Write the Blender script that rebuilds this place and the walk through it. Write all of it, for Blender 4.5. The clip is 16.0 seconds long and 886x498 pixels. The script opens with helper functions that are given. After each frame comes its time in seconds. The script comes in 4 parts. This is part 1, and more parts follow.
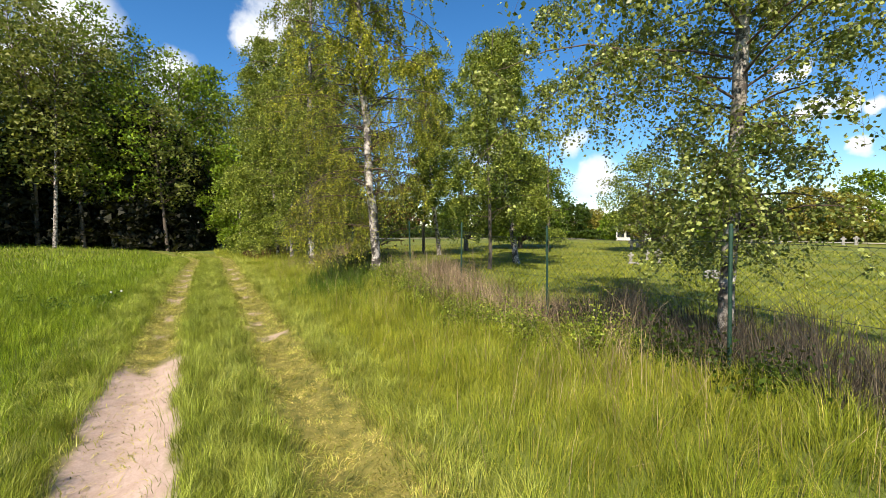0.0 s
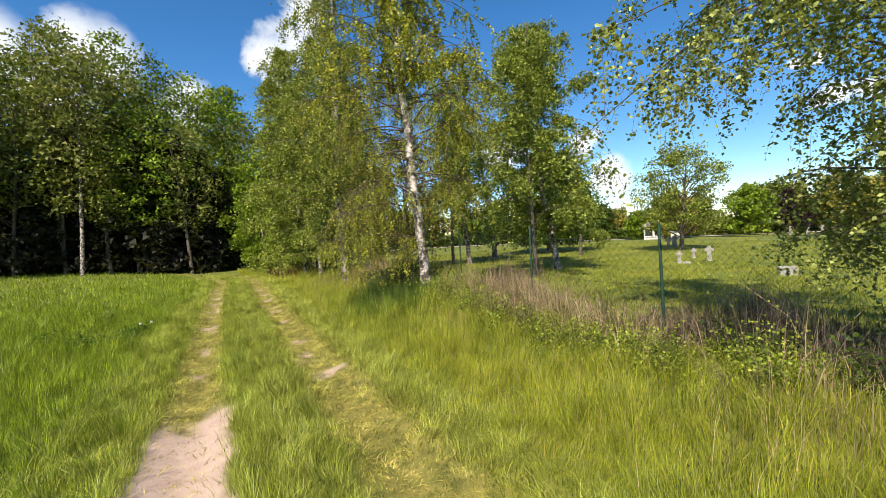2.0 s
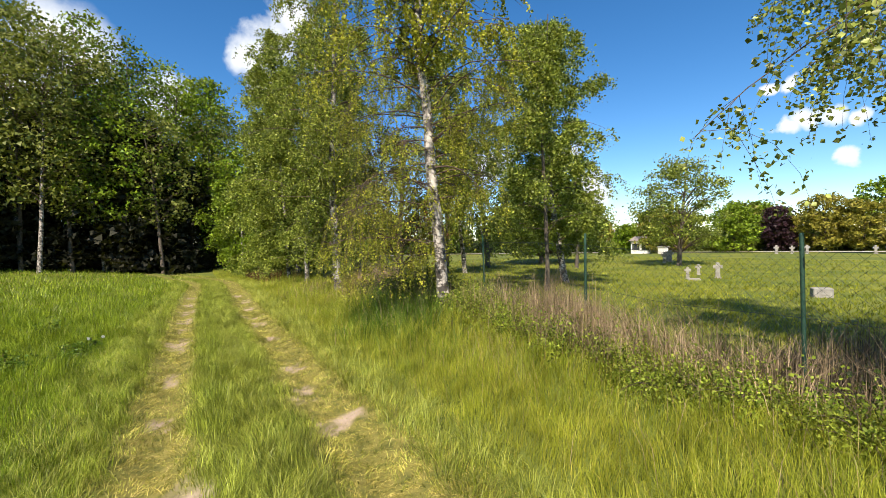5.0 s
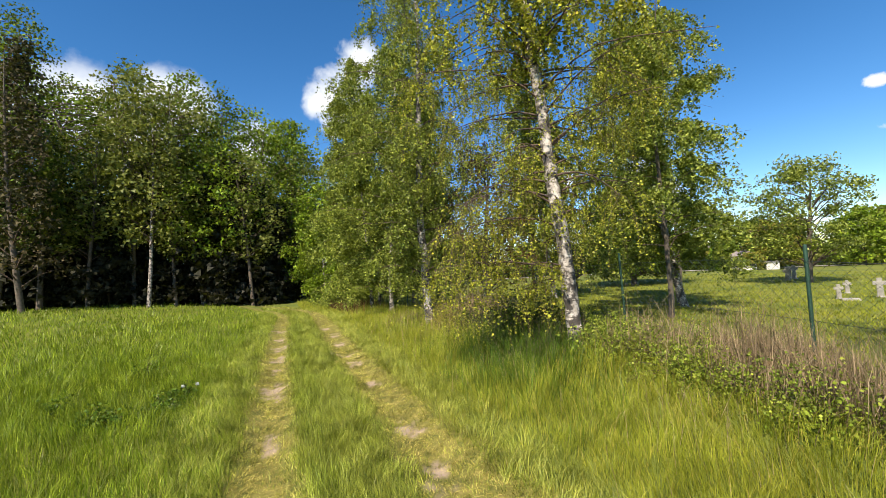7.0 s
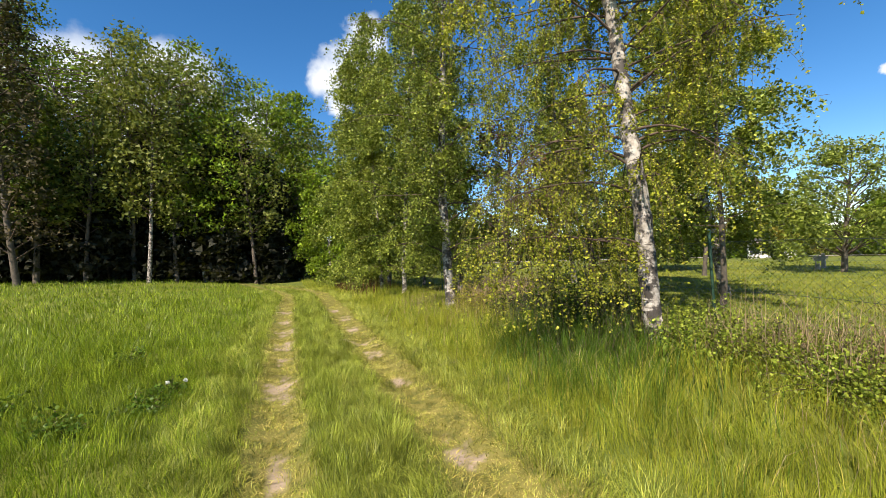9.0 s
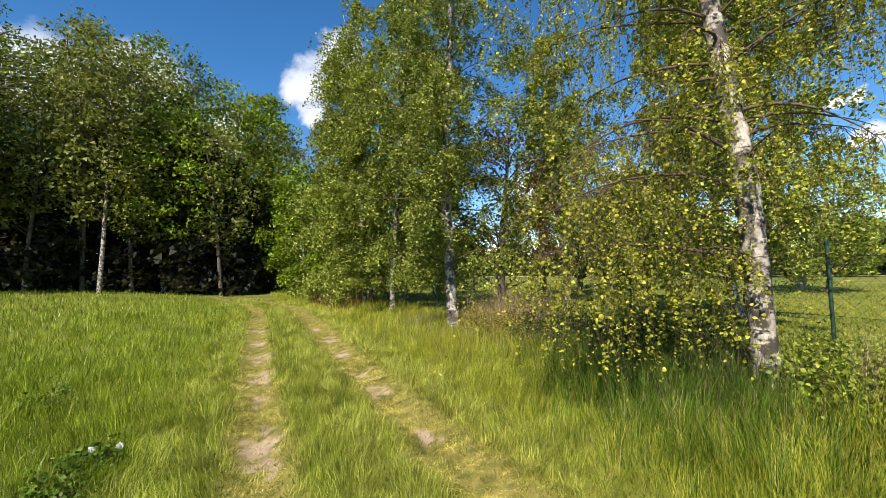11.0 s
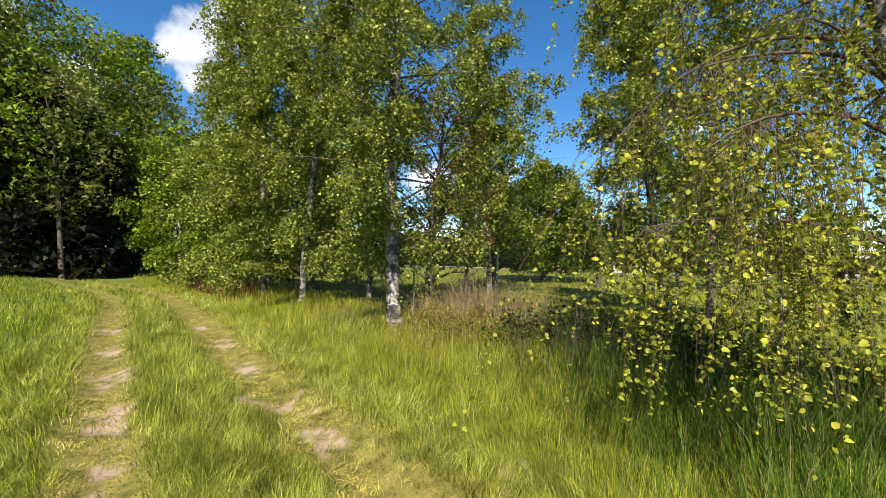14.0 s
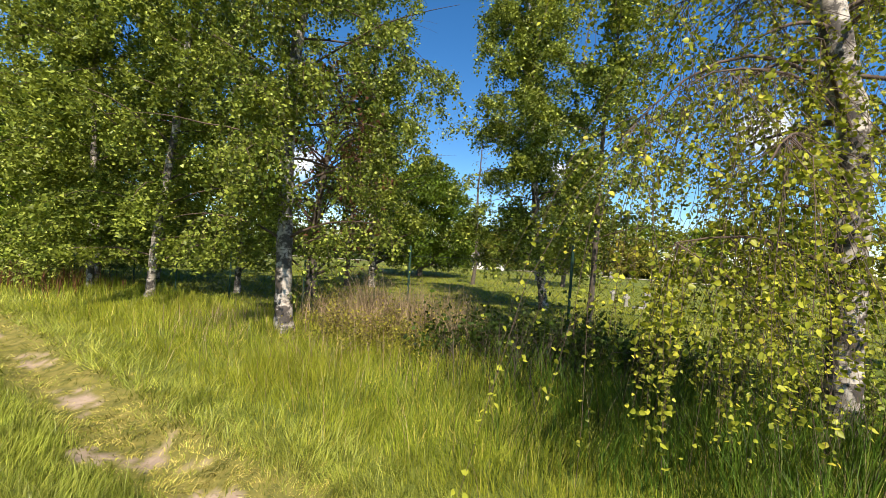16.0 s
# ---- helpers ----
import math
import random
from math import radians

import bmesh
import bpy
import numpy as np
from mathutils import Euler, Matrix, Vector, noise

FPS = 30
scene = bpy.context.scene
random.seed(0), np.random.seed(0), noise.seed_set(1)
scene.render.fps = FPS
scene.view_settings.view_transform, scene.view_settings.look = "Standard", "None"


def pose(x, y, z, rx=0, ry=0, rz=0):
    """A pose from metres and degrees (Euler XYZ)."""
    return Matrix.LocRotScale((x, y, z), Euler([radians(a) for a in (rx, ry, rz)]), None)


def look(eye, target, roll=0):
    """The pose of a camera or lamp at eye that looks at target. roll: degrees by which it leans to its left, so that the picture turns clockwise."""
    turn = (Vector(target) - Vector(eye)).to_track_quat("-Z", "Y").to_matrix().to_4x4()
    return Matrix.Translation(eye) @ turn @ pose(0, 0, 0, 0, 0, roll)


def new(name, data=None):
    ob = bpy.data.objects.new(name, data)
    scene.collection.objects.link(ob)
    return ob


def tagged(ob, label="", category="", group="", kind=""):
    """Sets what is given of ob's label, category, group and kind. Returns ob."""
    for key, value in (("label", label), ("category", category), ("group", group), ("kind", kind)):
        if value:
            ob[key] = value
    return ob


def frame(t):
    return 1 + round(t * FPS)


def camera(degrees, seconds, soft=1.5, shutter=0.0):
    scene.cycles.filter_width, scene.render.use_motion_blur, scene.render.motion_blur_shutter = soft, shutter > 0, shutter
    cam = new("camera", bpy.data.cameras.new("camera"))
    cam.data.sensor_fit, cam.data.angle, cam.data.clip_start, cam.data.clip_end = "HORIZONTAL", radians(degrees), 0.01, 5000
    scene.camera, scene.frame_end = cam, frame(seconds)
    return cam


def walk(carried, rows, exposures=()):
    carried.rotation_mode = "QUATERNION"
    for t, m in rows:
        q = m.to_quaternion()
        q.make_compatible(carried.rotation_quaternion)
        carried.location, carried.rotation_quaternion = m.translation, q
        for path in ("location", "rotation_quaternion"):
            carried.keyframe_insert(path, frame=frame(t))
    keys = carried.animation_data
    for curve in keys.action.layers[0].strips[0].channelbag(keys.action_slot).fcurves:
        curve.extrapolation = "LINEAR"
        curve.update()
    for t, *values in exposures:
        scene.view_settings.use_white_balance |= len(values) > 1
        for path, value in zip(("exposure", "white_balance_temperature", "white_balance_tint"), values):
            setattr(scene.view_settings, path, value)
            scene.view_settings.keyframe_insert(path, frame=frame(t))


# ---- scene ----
cam = camera(92.6, 16.0, soft=0.7)
PATH = [
    (0, (0.246, 0.246, 1.786), (1.224, 1.985, 1.676), -0.6),
    (0.5, (0.22, 0.678, 1.745), (1.158, 2.439, 1.632), -2.4),
    (1, (0.18, 1.073, 1.716), (1.059, 2.865, 1.601), -1.1),
    (1.5, (0.139, 1.458, 1.739), (0.992, 3.261, 1.626), -1.1),
    (2, (-0.013, 1.718, 1.795), (0.901, 3.494, 1.728), -3.6),
    (2.5, (-0.122, 1.965, 1.777), (0.881, 3.694, 1.721), -1.1),
    (3, (-0.148, 2.293, 1.772), (0.903, 3.993, 1.742), -1.0),
    (3.2, (-0.154, 2.437, 1.748), (0.916, 4.125, 1.701), -0.3),
    (5.3, (-0.038, 3.706, 1.807), (0.927, 5.457, 1.769), -2.0),
    (5.5, (-0.06, 3.863, 1.821), (0.861, 5.637, 1.765), -1.7),
    (6, (-0.104, 4.279, 1.797), (0.684, 6.117, 1.77), -2.0),
    (6.5, (-0.157, 4.705, 1.812), (0.551, 6.576, 1.813), -2.6),
    (7, (-0.232, 5.138, 1.832), (0.482, 7.005, 1.928), -3.7),
    (7.5, (-0.194, 5.53, 1.786), (0.513, 7.4, 1.865), -2.9),
    (8, (-0.186, 5.925, 1.763), (0.509, 7.799, 1.834), -1.0),
    (8.5, (-0.267, 6.348, 1.763), (0.417, 8.227, 1.8), -3.9),
    (8.7, (-0.28, 6.467, 1.769), (0.395, 8.35, 1.777), -3.0),
    (10.8, (-0.556, 8.185, 1.734), (0.275, 10.002, 1.801), -1.5),
    (11, (-0.525, 8.364, 1.745), (0.299, 10.185, 1.819), -1.4),
    (11.5, (-0.538, 8.828, 1.731), (0.369, 10.609, 1.792), -1.0),
    (12, (-0.49, 9.205, 1.717), (0.539, 10.915, 1.821), 0.5),
    (12.5, (-0.386, 9.542, 1.73), (0.78, 11.163, 1.825), 1.5),
    (13, (-0.389, 9.974, 1.684), (0.841, 11.548, 1.77), 0.1),
    (13.5, (-0.404, 10.366, 1.648), (0.819, 11.948, 1.68), 1.7),
    (14, (-0.421, 10.741, 1.648), (0.816, 12.312, 1.668), 0.8),
    (14.5, (-0.495, 11.049, 1.637), (0.826, 12.551, 1.621), 0.4),
    (15, (-0.503, 11.39, 1.625), (0.997, 12.713, 1.609), 1.2),
    (15.5, (-0.45, 11.648, 1.641), (1.156, 12.839, 1.676), 0.9),
    (16, (-0.417, 11.811, 1.71), (1.241, 12.93, 1.716), 3.5),
]
walk(cam, [(t, look(eye, target, roll)) for t, eye, target, roll in PATH])

# ---------------------------------------------------------------- light
SUN_AZ, SUN_EL = radians(226), radians(47)
world = bpy.data.worlds.new("sky_world")
scene.world = world
world.use_nodes = True
wn, wl = world.node_tree.nodes, world.node_tree.links
wn.clear()
w_out = wn.new("ShaderNodeOutputWorld")
w_bg = wn.new("ShaderNodeBackground")
w_bg.inputs[1].default_value = 0.094
sky = wn.new("ShaderNodeTexSky")
sky.sky_type, sky.sun_disc = "NISHITA", False
sky.sun_elevation, sky.sun_rotation = SUN_EL, SUN_AZ
sky.altitude, sky.air_density, sky.dust_density, sky.ozone_density = 1000, 1.0, 0.0, 3.0
deep = wn.new("ShaderNodeHueSaturation")
deep.inputs["Saturation"].default_value = 1.28
wl.new(sky.outputs[0], deep.inputs["Color"])
wl.new(deep.outputs[0], w_bg.inputs[0])
# fair-weather clouds: bearing, height and half width in degrees
CLOUDS = [(-2.5, 16.5, 2.8), (-11, 20, 4), (-15, 15, 3.5), (-20, 19, 4.5), (-27, 17, 4), (36, 10, 2.8), (49.5, 6, 2.4), (46, 10.5, 1.8),
          (6.6, 22.4, 2.6), (8.8, 24.4, 2.8), (7, 19.3, 1.7), (11, 27, 2.8), (69.3, 11.2, 1.0), (71, 11.4, 1.3), (73, 11.2, 1.1), (75, 10.8, 0.9), (67.8, 14.8, 0.7), (69.4, 15, 0.8), (74, 6.8, 1.1), (93, 14.5, 2.6), (112, 10, 4),
          (-45, 22, 8), (160, 25, 12), (-120, 20, 12), (-80, 30, 9)]
tc = wn.new("ShaderNodeTexCoord")
puff = wn.new("ShaderNodeTexNoise")
puff.inputs["Scale"].default_value, puff.inputs["Detail"].default_value, puff.inputs["Roughness"].default_value = 11, 6, 0.56
wl.new(tc.outputs["Generated"], puff.inputs["Vector"])
tear = wn.new("ShaderNodeVectorMath")
tear.operation = "MULTIPLY_ADD"
tear.inputs[1].default_value = (0.1, 0.1, 0.06)
wl.new(puff.outputs["Color"], tear.inputs[0])
wl.new(tc.outputs["Generated"], tear.inputs[2])
shift = wn.new("ShaderNodeVectorMath")
shift.operation = "ADD"
shift.inputs[1].default_value = (-0.05, -0.05, -0.03)
wl.new(tear.outputs[0], shift.inputs[0])
unit = wn.new("ShaderNodeVectorMath")
unit.operation = "NORMALIZE"
wl.new(shift.outputs[0], unit.inputs[0])
mask = None
for az, el, half in CLOUDS:
    dot = wn.new("ShaderNodeVectorMath")
    dot.operation = "DOT_PRODUCT"
    ca, ce = radians(az), radians(el)
    dot.inputs[1].default_value = (math.sin(ca) * math.cos(ce), math.cos(ca) * math.cos(ce), math.sin(ce))
    wl.new(unit.outputs[0], dot.inputs[0])
    mr = wn.new("ShaderNodeMapRange")
    mr.inputs[1].default_value, mr.inputs[2].default_value = math.cos(radians(half * 1.35)), math.cos(radians(half * 0.15))
    wl.new(dot.outputs["Value"], mr.inputs[0])
    if mask is None:
        mask = mr.outputs[0]
    else:
        mx = wn.new("ShaderNodeMath")
        mx.operation = "MAXIMUM"
        wl.new(mask, mx.inputs[0])
        wl.new(mr.outputs[0], mx.inputs[1])
        mask = mx.outputs[0]
edge = wn.new("ShaderNodeMath")
edge.operation = "MULTIPLY_ADD"
edge.inputs[1].default_value = 1.0
wl.new(puff.outputs["Fac"], edge.inputs[0])
wl.new(mask, edge.inputs[2])
soft_edge = wn.new("ShaderNodeMapRange")
soft_edge.inputs[1].default_value, soft_edge.inputs[2].default_value = 0.72, 1.4
wl.new(edge.outputs[0], soft_edge.inputs[0])
gate = wn.new("ShaderNodeMath")
gate.operation, gate.use_clamp = "MULTIPLY", True
wl.new(soft_edge.outputs[0], gate.inputs[0])
lift = wn.new("ShaderNodeMath")
lift.operation, lift.use_clamp = "MULTIPLY", True
lift.inputs[1].default_value = 2.0
wl.new(mask, lift.inputs[0])
wl.new(lift.outputs[0], gate.inputs[1])
w_cloud = wn.new("ShaderNodeBackground")
w_cloud.inputs[0].default_value, w_cloud.inputs[1].default_value = (0.95, 0.97, 1.0, 1), 0.62
w_mix = wn.new("ShaderNodeMixShader")
wl.new(gate.outputs[0], w_mix.inputs[0])
wl.new(w_bg.outputs[0], w_mix.inputs[1])
wl.new(w_cloud.outputs[0], w_mix.inputs[2])
wl.new(w_mix.outputs[0], w_out.inputs[0])
sun_dir = Vector((math.sin(SUN_AZ) * math.cos(SUN_EL), math.cos(SUN_AZ) * math.cos(SUN_EL), math.sin(SUN_EL)))
sun = new("sun", bpy.data.lights.new("sun", "SUN"))
sun.data.energy, sun.data.angle, sun.data.color = 5.0, radians(0.53), (1.0, 0.875, 0.72)
sun.matrix_world = look(sun_dir * 50, (0, 0, 0))
scene.view_settings.exposure = 0.9

rng = np.random.default_rng(7)


# ---------------------------------------------------------------- materials
def nodes_of(name):
    m = bpy.data.materials.new(name)
    m.use_nodes = True
    n, l = m.node_tree.nodes, m.node_tree.links
    n.clear()
    out = n.new("ShaderNodeOutputMaterial")
    return m, n, l, out


def ramp(n, l, fac, stops):
    r = n.new("ShaderNodeValToRGB")
    els = r.color_ramp.elements
    while len(els) < len(stops):
        els.new(0.5)
    for e, (p, c) in zip(els, stops):
        e.position, e.color = p, (*c, 1)
    l.new(fac, r.inputs[0])
    return r.outputs[0]


def noise_tex(n, l, scale, detail=4.0, rough=0.55, vec=None):
    t = n.new("ShaderNodeTexNoise")
    t.inputs["Scale"].default_value, t.inputs["Detail"].default_value, t.inputs["Roughness"].default_value = scale, detail, rough
    if vec is None:
        g = n.new("ShaderNodeNewGeometry")
        vec = g.outputs["Position"]
    l.new(vec, t.inputs["Vector"])
    return t.outputs["Fac"]


def mixcol(n, l, fac, a, b, mode="MIX"):
    x = n.new("ShaderNodeMix")
    x.data_type, x.blend_type = "RGBA", mode
    for socket, v in ((x.inputs[0], fac), (x.inputs[6], a), (x.inputs[7], b)):
        if isinstance(v, bpy.types.NodeSocket):
            l.new(v, socket)
        elif isinstance(v, tuple):
            socket.default_value = (*v, 1)
        else:
            socket.default_value = v
    return x.outputs[2]


def leafy(name, stops, patch, translucent=0.35, rough=0.5, patch_scale=0.5, tuft=3.5, spread=(0.55, 1.4)):
    """Foliage: each blade or leaf takes its own tone, larger patches shift it."""
    m, n, l, out = nodes_of(name)
    g = n.new("ShaderNodeNewGeometry")
    c = ramp(n, l, g.outputs["Random Per Island"], stops)
    p = noise_tex(n, l, patch_scale, 6.0, 0.68)
    pr = ramp(n, l, p, [(0.35, (0, 0, 0)), (0.65, (1, 1, 1))])
    c = mixcol(n, l, pr, c, mixcol(n, l, 0.6, c, patch))
    q = noise_tex(n, l, tuft, 3.0, 0.6)
    c = mixcol(n, l, 1.0, c, ramp(n, l, q, [(0.36, (spread[0],) * 3), (0.64, (spread[1],) * 3)]), "MULTIPLY")
    b = n.new("ShaderNodeBsdfPrincipled")
    b.inputs["Roughness"].default_value = rough
    b.inputs["Specular IOR Level"].default_value = 0.18
    l.new(c, b.inputs["Base Color"])
    t = n.new("ShaderNodeBsdfTranslucent")
    l.new(mixcol(n, l, 0.4, c, (0.4, 0.46, 0.03)), t.inputs["Color"])
    mx = n.new("ShaderNodeMixShader")
    mx.inputs[0].default_value = translucent * 0.6
    l.new(b.outputs[0], mx.inputs[1])
    l.new(t.outputs[0], mx.inputs[2])
    l.new(mx.outputs[0], out.inputs[0])
    return m


def surface(name, stops, scale, rough=0.8, bump=0.3, fine=40.0, metal=0.0, dist=0.01):
    """Mottled solid surface with grain and fine relief."""
    m, n, l, out = nodes_of(name)
    tc = n.new("ShaderNodeTexCoord")
    a = noise_tex(n, l, scale, 5.0, 0.6, tc.outputs["Object"])
    c = ramp(n, l, a, stops)
    f = noise_tex(n, l, fine, 4.0, 0.6, tc.outputs["Object"])
    c = mixcol(n, l, 0.25, c, ramp(n, l, f, [(0.3, tuple(v * 0.5 for v in stops[0][1])), (0.7, stops[-1][1])]))
    b = n.new("ShaderNodeBsdfPrincipled")
    b.inputs["Roughness"].default_value, b.inputs["Metallic"].default_value = rough, metal
    l.new(c, b.inputs["Base Color"])
    bp = n.new("ShaderNodeBump")
    bp.inputs["Strength"].default_value, bp.inputs["Distance"].default_value = bump, dist
    l.new(f, bp.inputs["Height"])
    l.new(bp.outputs[0], b.inputs["Normal"])
    l.new(b.outputs[0], out.inputs[0])
    return m


def birch_bark():
    """White papery bark, dark lenticels across, black rough patches low on the stem."""
    m, n, l, out = nodes_of("birch_bark")
    g = n.new("ShaderNodeNewGeometry")
    mp = n.new("ShaderNodeMapping")
    mp.inputs["Scale"].default_value = (5, 5, 26)
    l.new(g.outputs["Position"], mp.inputs["Vector"])
    band = noise_tex(n, l, 1.0, 4.0, 0.65, mp.outputs[0])
    blot = noise_tex(n, l, 5.5, 5.0, 0.7)
    white = ramp(n, l, noise_tex(n, l, 9.0), [(0.3, (0.22, 0.19, 0.155)), (0.65, (0.5, 0.46, 0.41))])
    c = mixcol(n, l, ramp(n, l, band, [(0.56, (0, 0, 0)), (0.66, (1, 1, 1))]), white, (0.07, 0.055, 0.045))
    c = mixcol(n, l, ramp(n, l, blot, [(0.45, (0, 0, 0)), (0.54, (1, 1, 1))]), c, (0.05, 0.042, 0.036))
    b = n.new("ShaderNodeBsdfPrincipled")
    b.inputs["Roughness"].default_value = 0.75
    l.new(c, b.inputs["Base Color"])
    bp = n.new("ShaderNodeBump")
    bp.inputs["Strength"].default_value, bp.inputs["Distance"].default_value = 0.6, 0.02
    l.new(blot, bp.inputs["Height"])
    l.new(bp.outputs[0], b.inputs["Normal"])
    l.new(b.outputs[0], out.inputs[0])
    return m


M_BIRCH = birch_bark()
M_BARK = surface("bark", [(0.35, (0.05, 0.04, 0.03)), (0.7, (0.16, 0.13, 0.1))], 6.0, 0.9, 0.8, 30.0)
M_TWIG = surface("twig_bark", [(0.35, (0.05, 0.032, 0.022)), (0.7, (0.13, 0.085, 0.06))], 8.0, 0.8)
M_LEAF_YELLOW = leafy("birch_leaf_yellow", [(0.0, (0.055, 0.068, 0.008)), (0.4, (0.25, 0.275, 0.026)), (0.9, (0.49, 0.485, 0.055)), (1.0, (0.6, 0.46, 0.057))], (0.28, 0.29, 0.025), 0.46, 0.4, 0.9)
M_LEAF_HANG = leafy("birch_leaf_hanging", [(0.0, (0.045, 0.066, 0.008)), (0.4, (0.235, 0.265, 0.025)), (0.9, (0.47, 0.47, 0.052)), (1.0, (0.6, 0.48, 0.058))], (0.27, 0.285, 0.025), 0.46, 0.4, 0.9)
M_LEAF_SILVER = leafy("birch_leaf_silver", [(0.0, (0.03, 0.045, 0.01)), (0.5, (0.135, 0.17, 0.036)), (1.0, (0.5, 0.55, 0.17))], (0.21, 0.23, 0.04), 0.4, 0.35, 0.6, 2.5, (0.7, 1.4))
M_LEAF_BIRCH = leafy("birch_leaf_green", [(0.0, (0.021, 0.038, 0.006)), (0.5, (0.1, 0.146, 0.021)), (1.0, (0.47, 0.53, 0.1))], (0.18, 0.21, 0.026), 0.4, 0.42, 0.6)
M_LEAF_FRESH = leafy("leaf_fresh", [(0.0, (0.02, 0.042, 0.0035)), (0.5, (0.095, 0.18, 0.011)), (1.0, (0.32, 0.44, 0.028))], (0.17, 0.22, 0.014), 0.4, 0.5, 0.15)
M_LEAF_WOOD = leafy("leaf_wood", [(0.0, (0.011, 0.026, 0.0025)), (0.5, (0.045, 0.092, 0.007)), (1.0, (0.16, 0.235, 0.017))], (0.09, 0.125, 0.01), 0.35, 0.5, 0.15, 0.8)
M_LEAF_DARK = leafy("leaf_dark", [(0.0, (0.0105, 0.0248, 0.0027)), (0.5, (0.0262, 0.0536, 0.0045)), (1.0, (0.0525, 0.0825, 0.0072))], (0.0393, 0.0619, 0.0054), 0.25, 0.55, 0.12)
M_LEAF_GREY = leafy("leaf_greygreen", [(0.0, (0.0619, 0.0788, 0.0156)), (0.5, (0.124, 0.145, 0.0273)), (1.0, (0.206, 0.21, 0.0468))], (0.14, 0.16, 0.03), 0.38, 0.5, 0.2)
M_LEAF_RED = leafy("leaf_copper", [(0.0, (0.045, 0.016, 0.012)), (0.5, (0.1, 0.036, 0.022)), (1.0, (0.17, 0.062, 0.032))], (0.075, 0.045, 0.02), 0.25, 0.5, 0.4)
M_LEAF_PURPLE = leafy("leaf_purple", [(0.0, (0.016, 0.008, 0.012)), (1.0, (0.05, 0.02, 0.03))], (0.03, 0.015, 0.02), 0.15)
M_LEAF_OLIVE = leafy("leaf_olive", [(0.0, (0.09, 0.09, 0.013)), (0.5, (0.2, 0.2, 0.026)), (1.0, (0.36, 0.31, 0.05))], (0.23, 0.18, 0.03), 0.35, 0.5, 0.4)
# near-black: the shade inside the wood put into the leaf colour
M_WOOD_SHADE = leafy("wood_shade_leaf", [(0.0, (0.006, 0.0075, 0.004)), (0.5, (0.013, 0.0155, 0.0075)), (1.0, (0.026, 0.026, 0.011))], (0.02, 0.0185, 0.009), 0.1, 0.6, 0.2)
M_PINE = leafy("brown_needle", [(0.0, (0.02, 0.016, 0.008)), (0.5, (0.05, 0.04, 0.018)), (1.0, (0.11, 0.08, 0.035))], (0.04, 0.045, 0.016), 0.1, 0.6, 0.3)
M_HERB = leafy("herb_leaf", [(0.0, (0.0225, 0.0473, 0.005)), (0.6, (0.155, 0.225, 0.022)), (1.0, (0.35, 0.41, 0.055))], (0.2, 0.22, 0.024), 0.3, 0.5, 1.2)
M_STALK = leafy("dry_stalk", [(0.0, (0.07, 0.048, 0.03)), (0.5, (0.22, 0.155, 0.1)), (1.0, (0.54, 0.4, 0.26))], (0.25, 0.19, 0.1), 0.1, 0.7, 1.0)
# dark dead stems, their tone deepened to carry the shade under the birch
M_STALK_DARK_SHADE = leafy("dead_stem_shade", [(0.0, (0.015, 0.0125, 0.01)), (0.6, (0.062, 0.052, 0.036)), (1.0, (0.19, 0.155, 0.105))], (0.05, 0.04, 0.035), 0.05, 0.7, 1.0)
M_FIELD = leafy("field_grass", [(0.0, (0.0307, 0.0544, 0.00414)), (0.5, (0.158, 0.232, 0.0135)), (1.0, (0.43, 0.5, 0.046))], (0.11, 0.178, 0.009), 0.4, 0.38, 0.5)
M_TRACK = leafy("track_grass", [(0.0, (0.052, 0.078, 0.00819)), (0.5, (0.197, 0.239, 0.0287)), (1.0, (0.53, 0.514, 0.123))], (0.277, 0.254, 0.041), 0.32, 0.4, 0.9)
M_PALE = leafy("pale_grass", [(0.0, (0.107, 0.145, 0.021)), (0.5, (0.27, 0.319, 0.0599)), (1.0, (0.47, 0.46, 0.085))], (0.25, 0.27, 0.034), 0.35, 0.4, 0.8)
M_STRIP = leafy("strip_grass", [(0.0, (0.04, 0.066, 0.006)), (0.5, (0.165, 0.216, 0.019)), (1.0, (0.44, 0.5, 0.09))], (0.25, 0.27, 0.035), 0.38, 0.4, 1.6)
# deep green: birch shade painted into the grass, own colour of the field weeds
M_SHADE_LUSH = leafy("shade_lush_grass", [(0.0, (0.026, 0.058, 0.007)), (0.6, (0.07, 0.125, 0.012)), (1.0, (0.14, 0.2, 0.024))], (0.05, 0.105, 0.01), 0.3, 0.45, 1.0)
M_STRAW = leafy("dead_grass", [(0.0, (0.18, 0.145, 0.03)), (0.5, (0.44, 0.37, 0.075)), (1.0, (0.68, 0.56, 0.19))], (0.32, 0.29, 0.06), 0.15, 0.6, 1.5)
M_VERGE = leafy("verge_grass", [(0.0, (0.045, 0.07, 0.005)), (0.5, (0.2, 0.262, 0.021)), (0.88, (0.34, 0.37, 0.042)), (1.0, (0.6, 0.48, 0.12))], (0.3, 0.29, 0.027), 0.4, 0.4, 0.55, 2.6, (0.7, 1.25))
M_MEADOW = leafy("meadow_grass", [(0.0, (0.066, 0.0948, 0.0072)), (0.6, (0.191, 0.236, 0.018)), (1.0, (0.372, 0.369, 0.052))], (0.242, 0.242, 0.024), 0.35, 0.45, 0.2)
M_POST = surface("green_coated_steel", [(0.4, (0.012, 0.045, 0.026)), (0.7, (0.022, 0.07, 0.042))], 12.0, 0.65, 0.2, 60.0, 0.2)
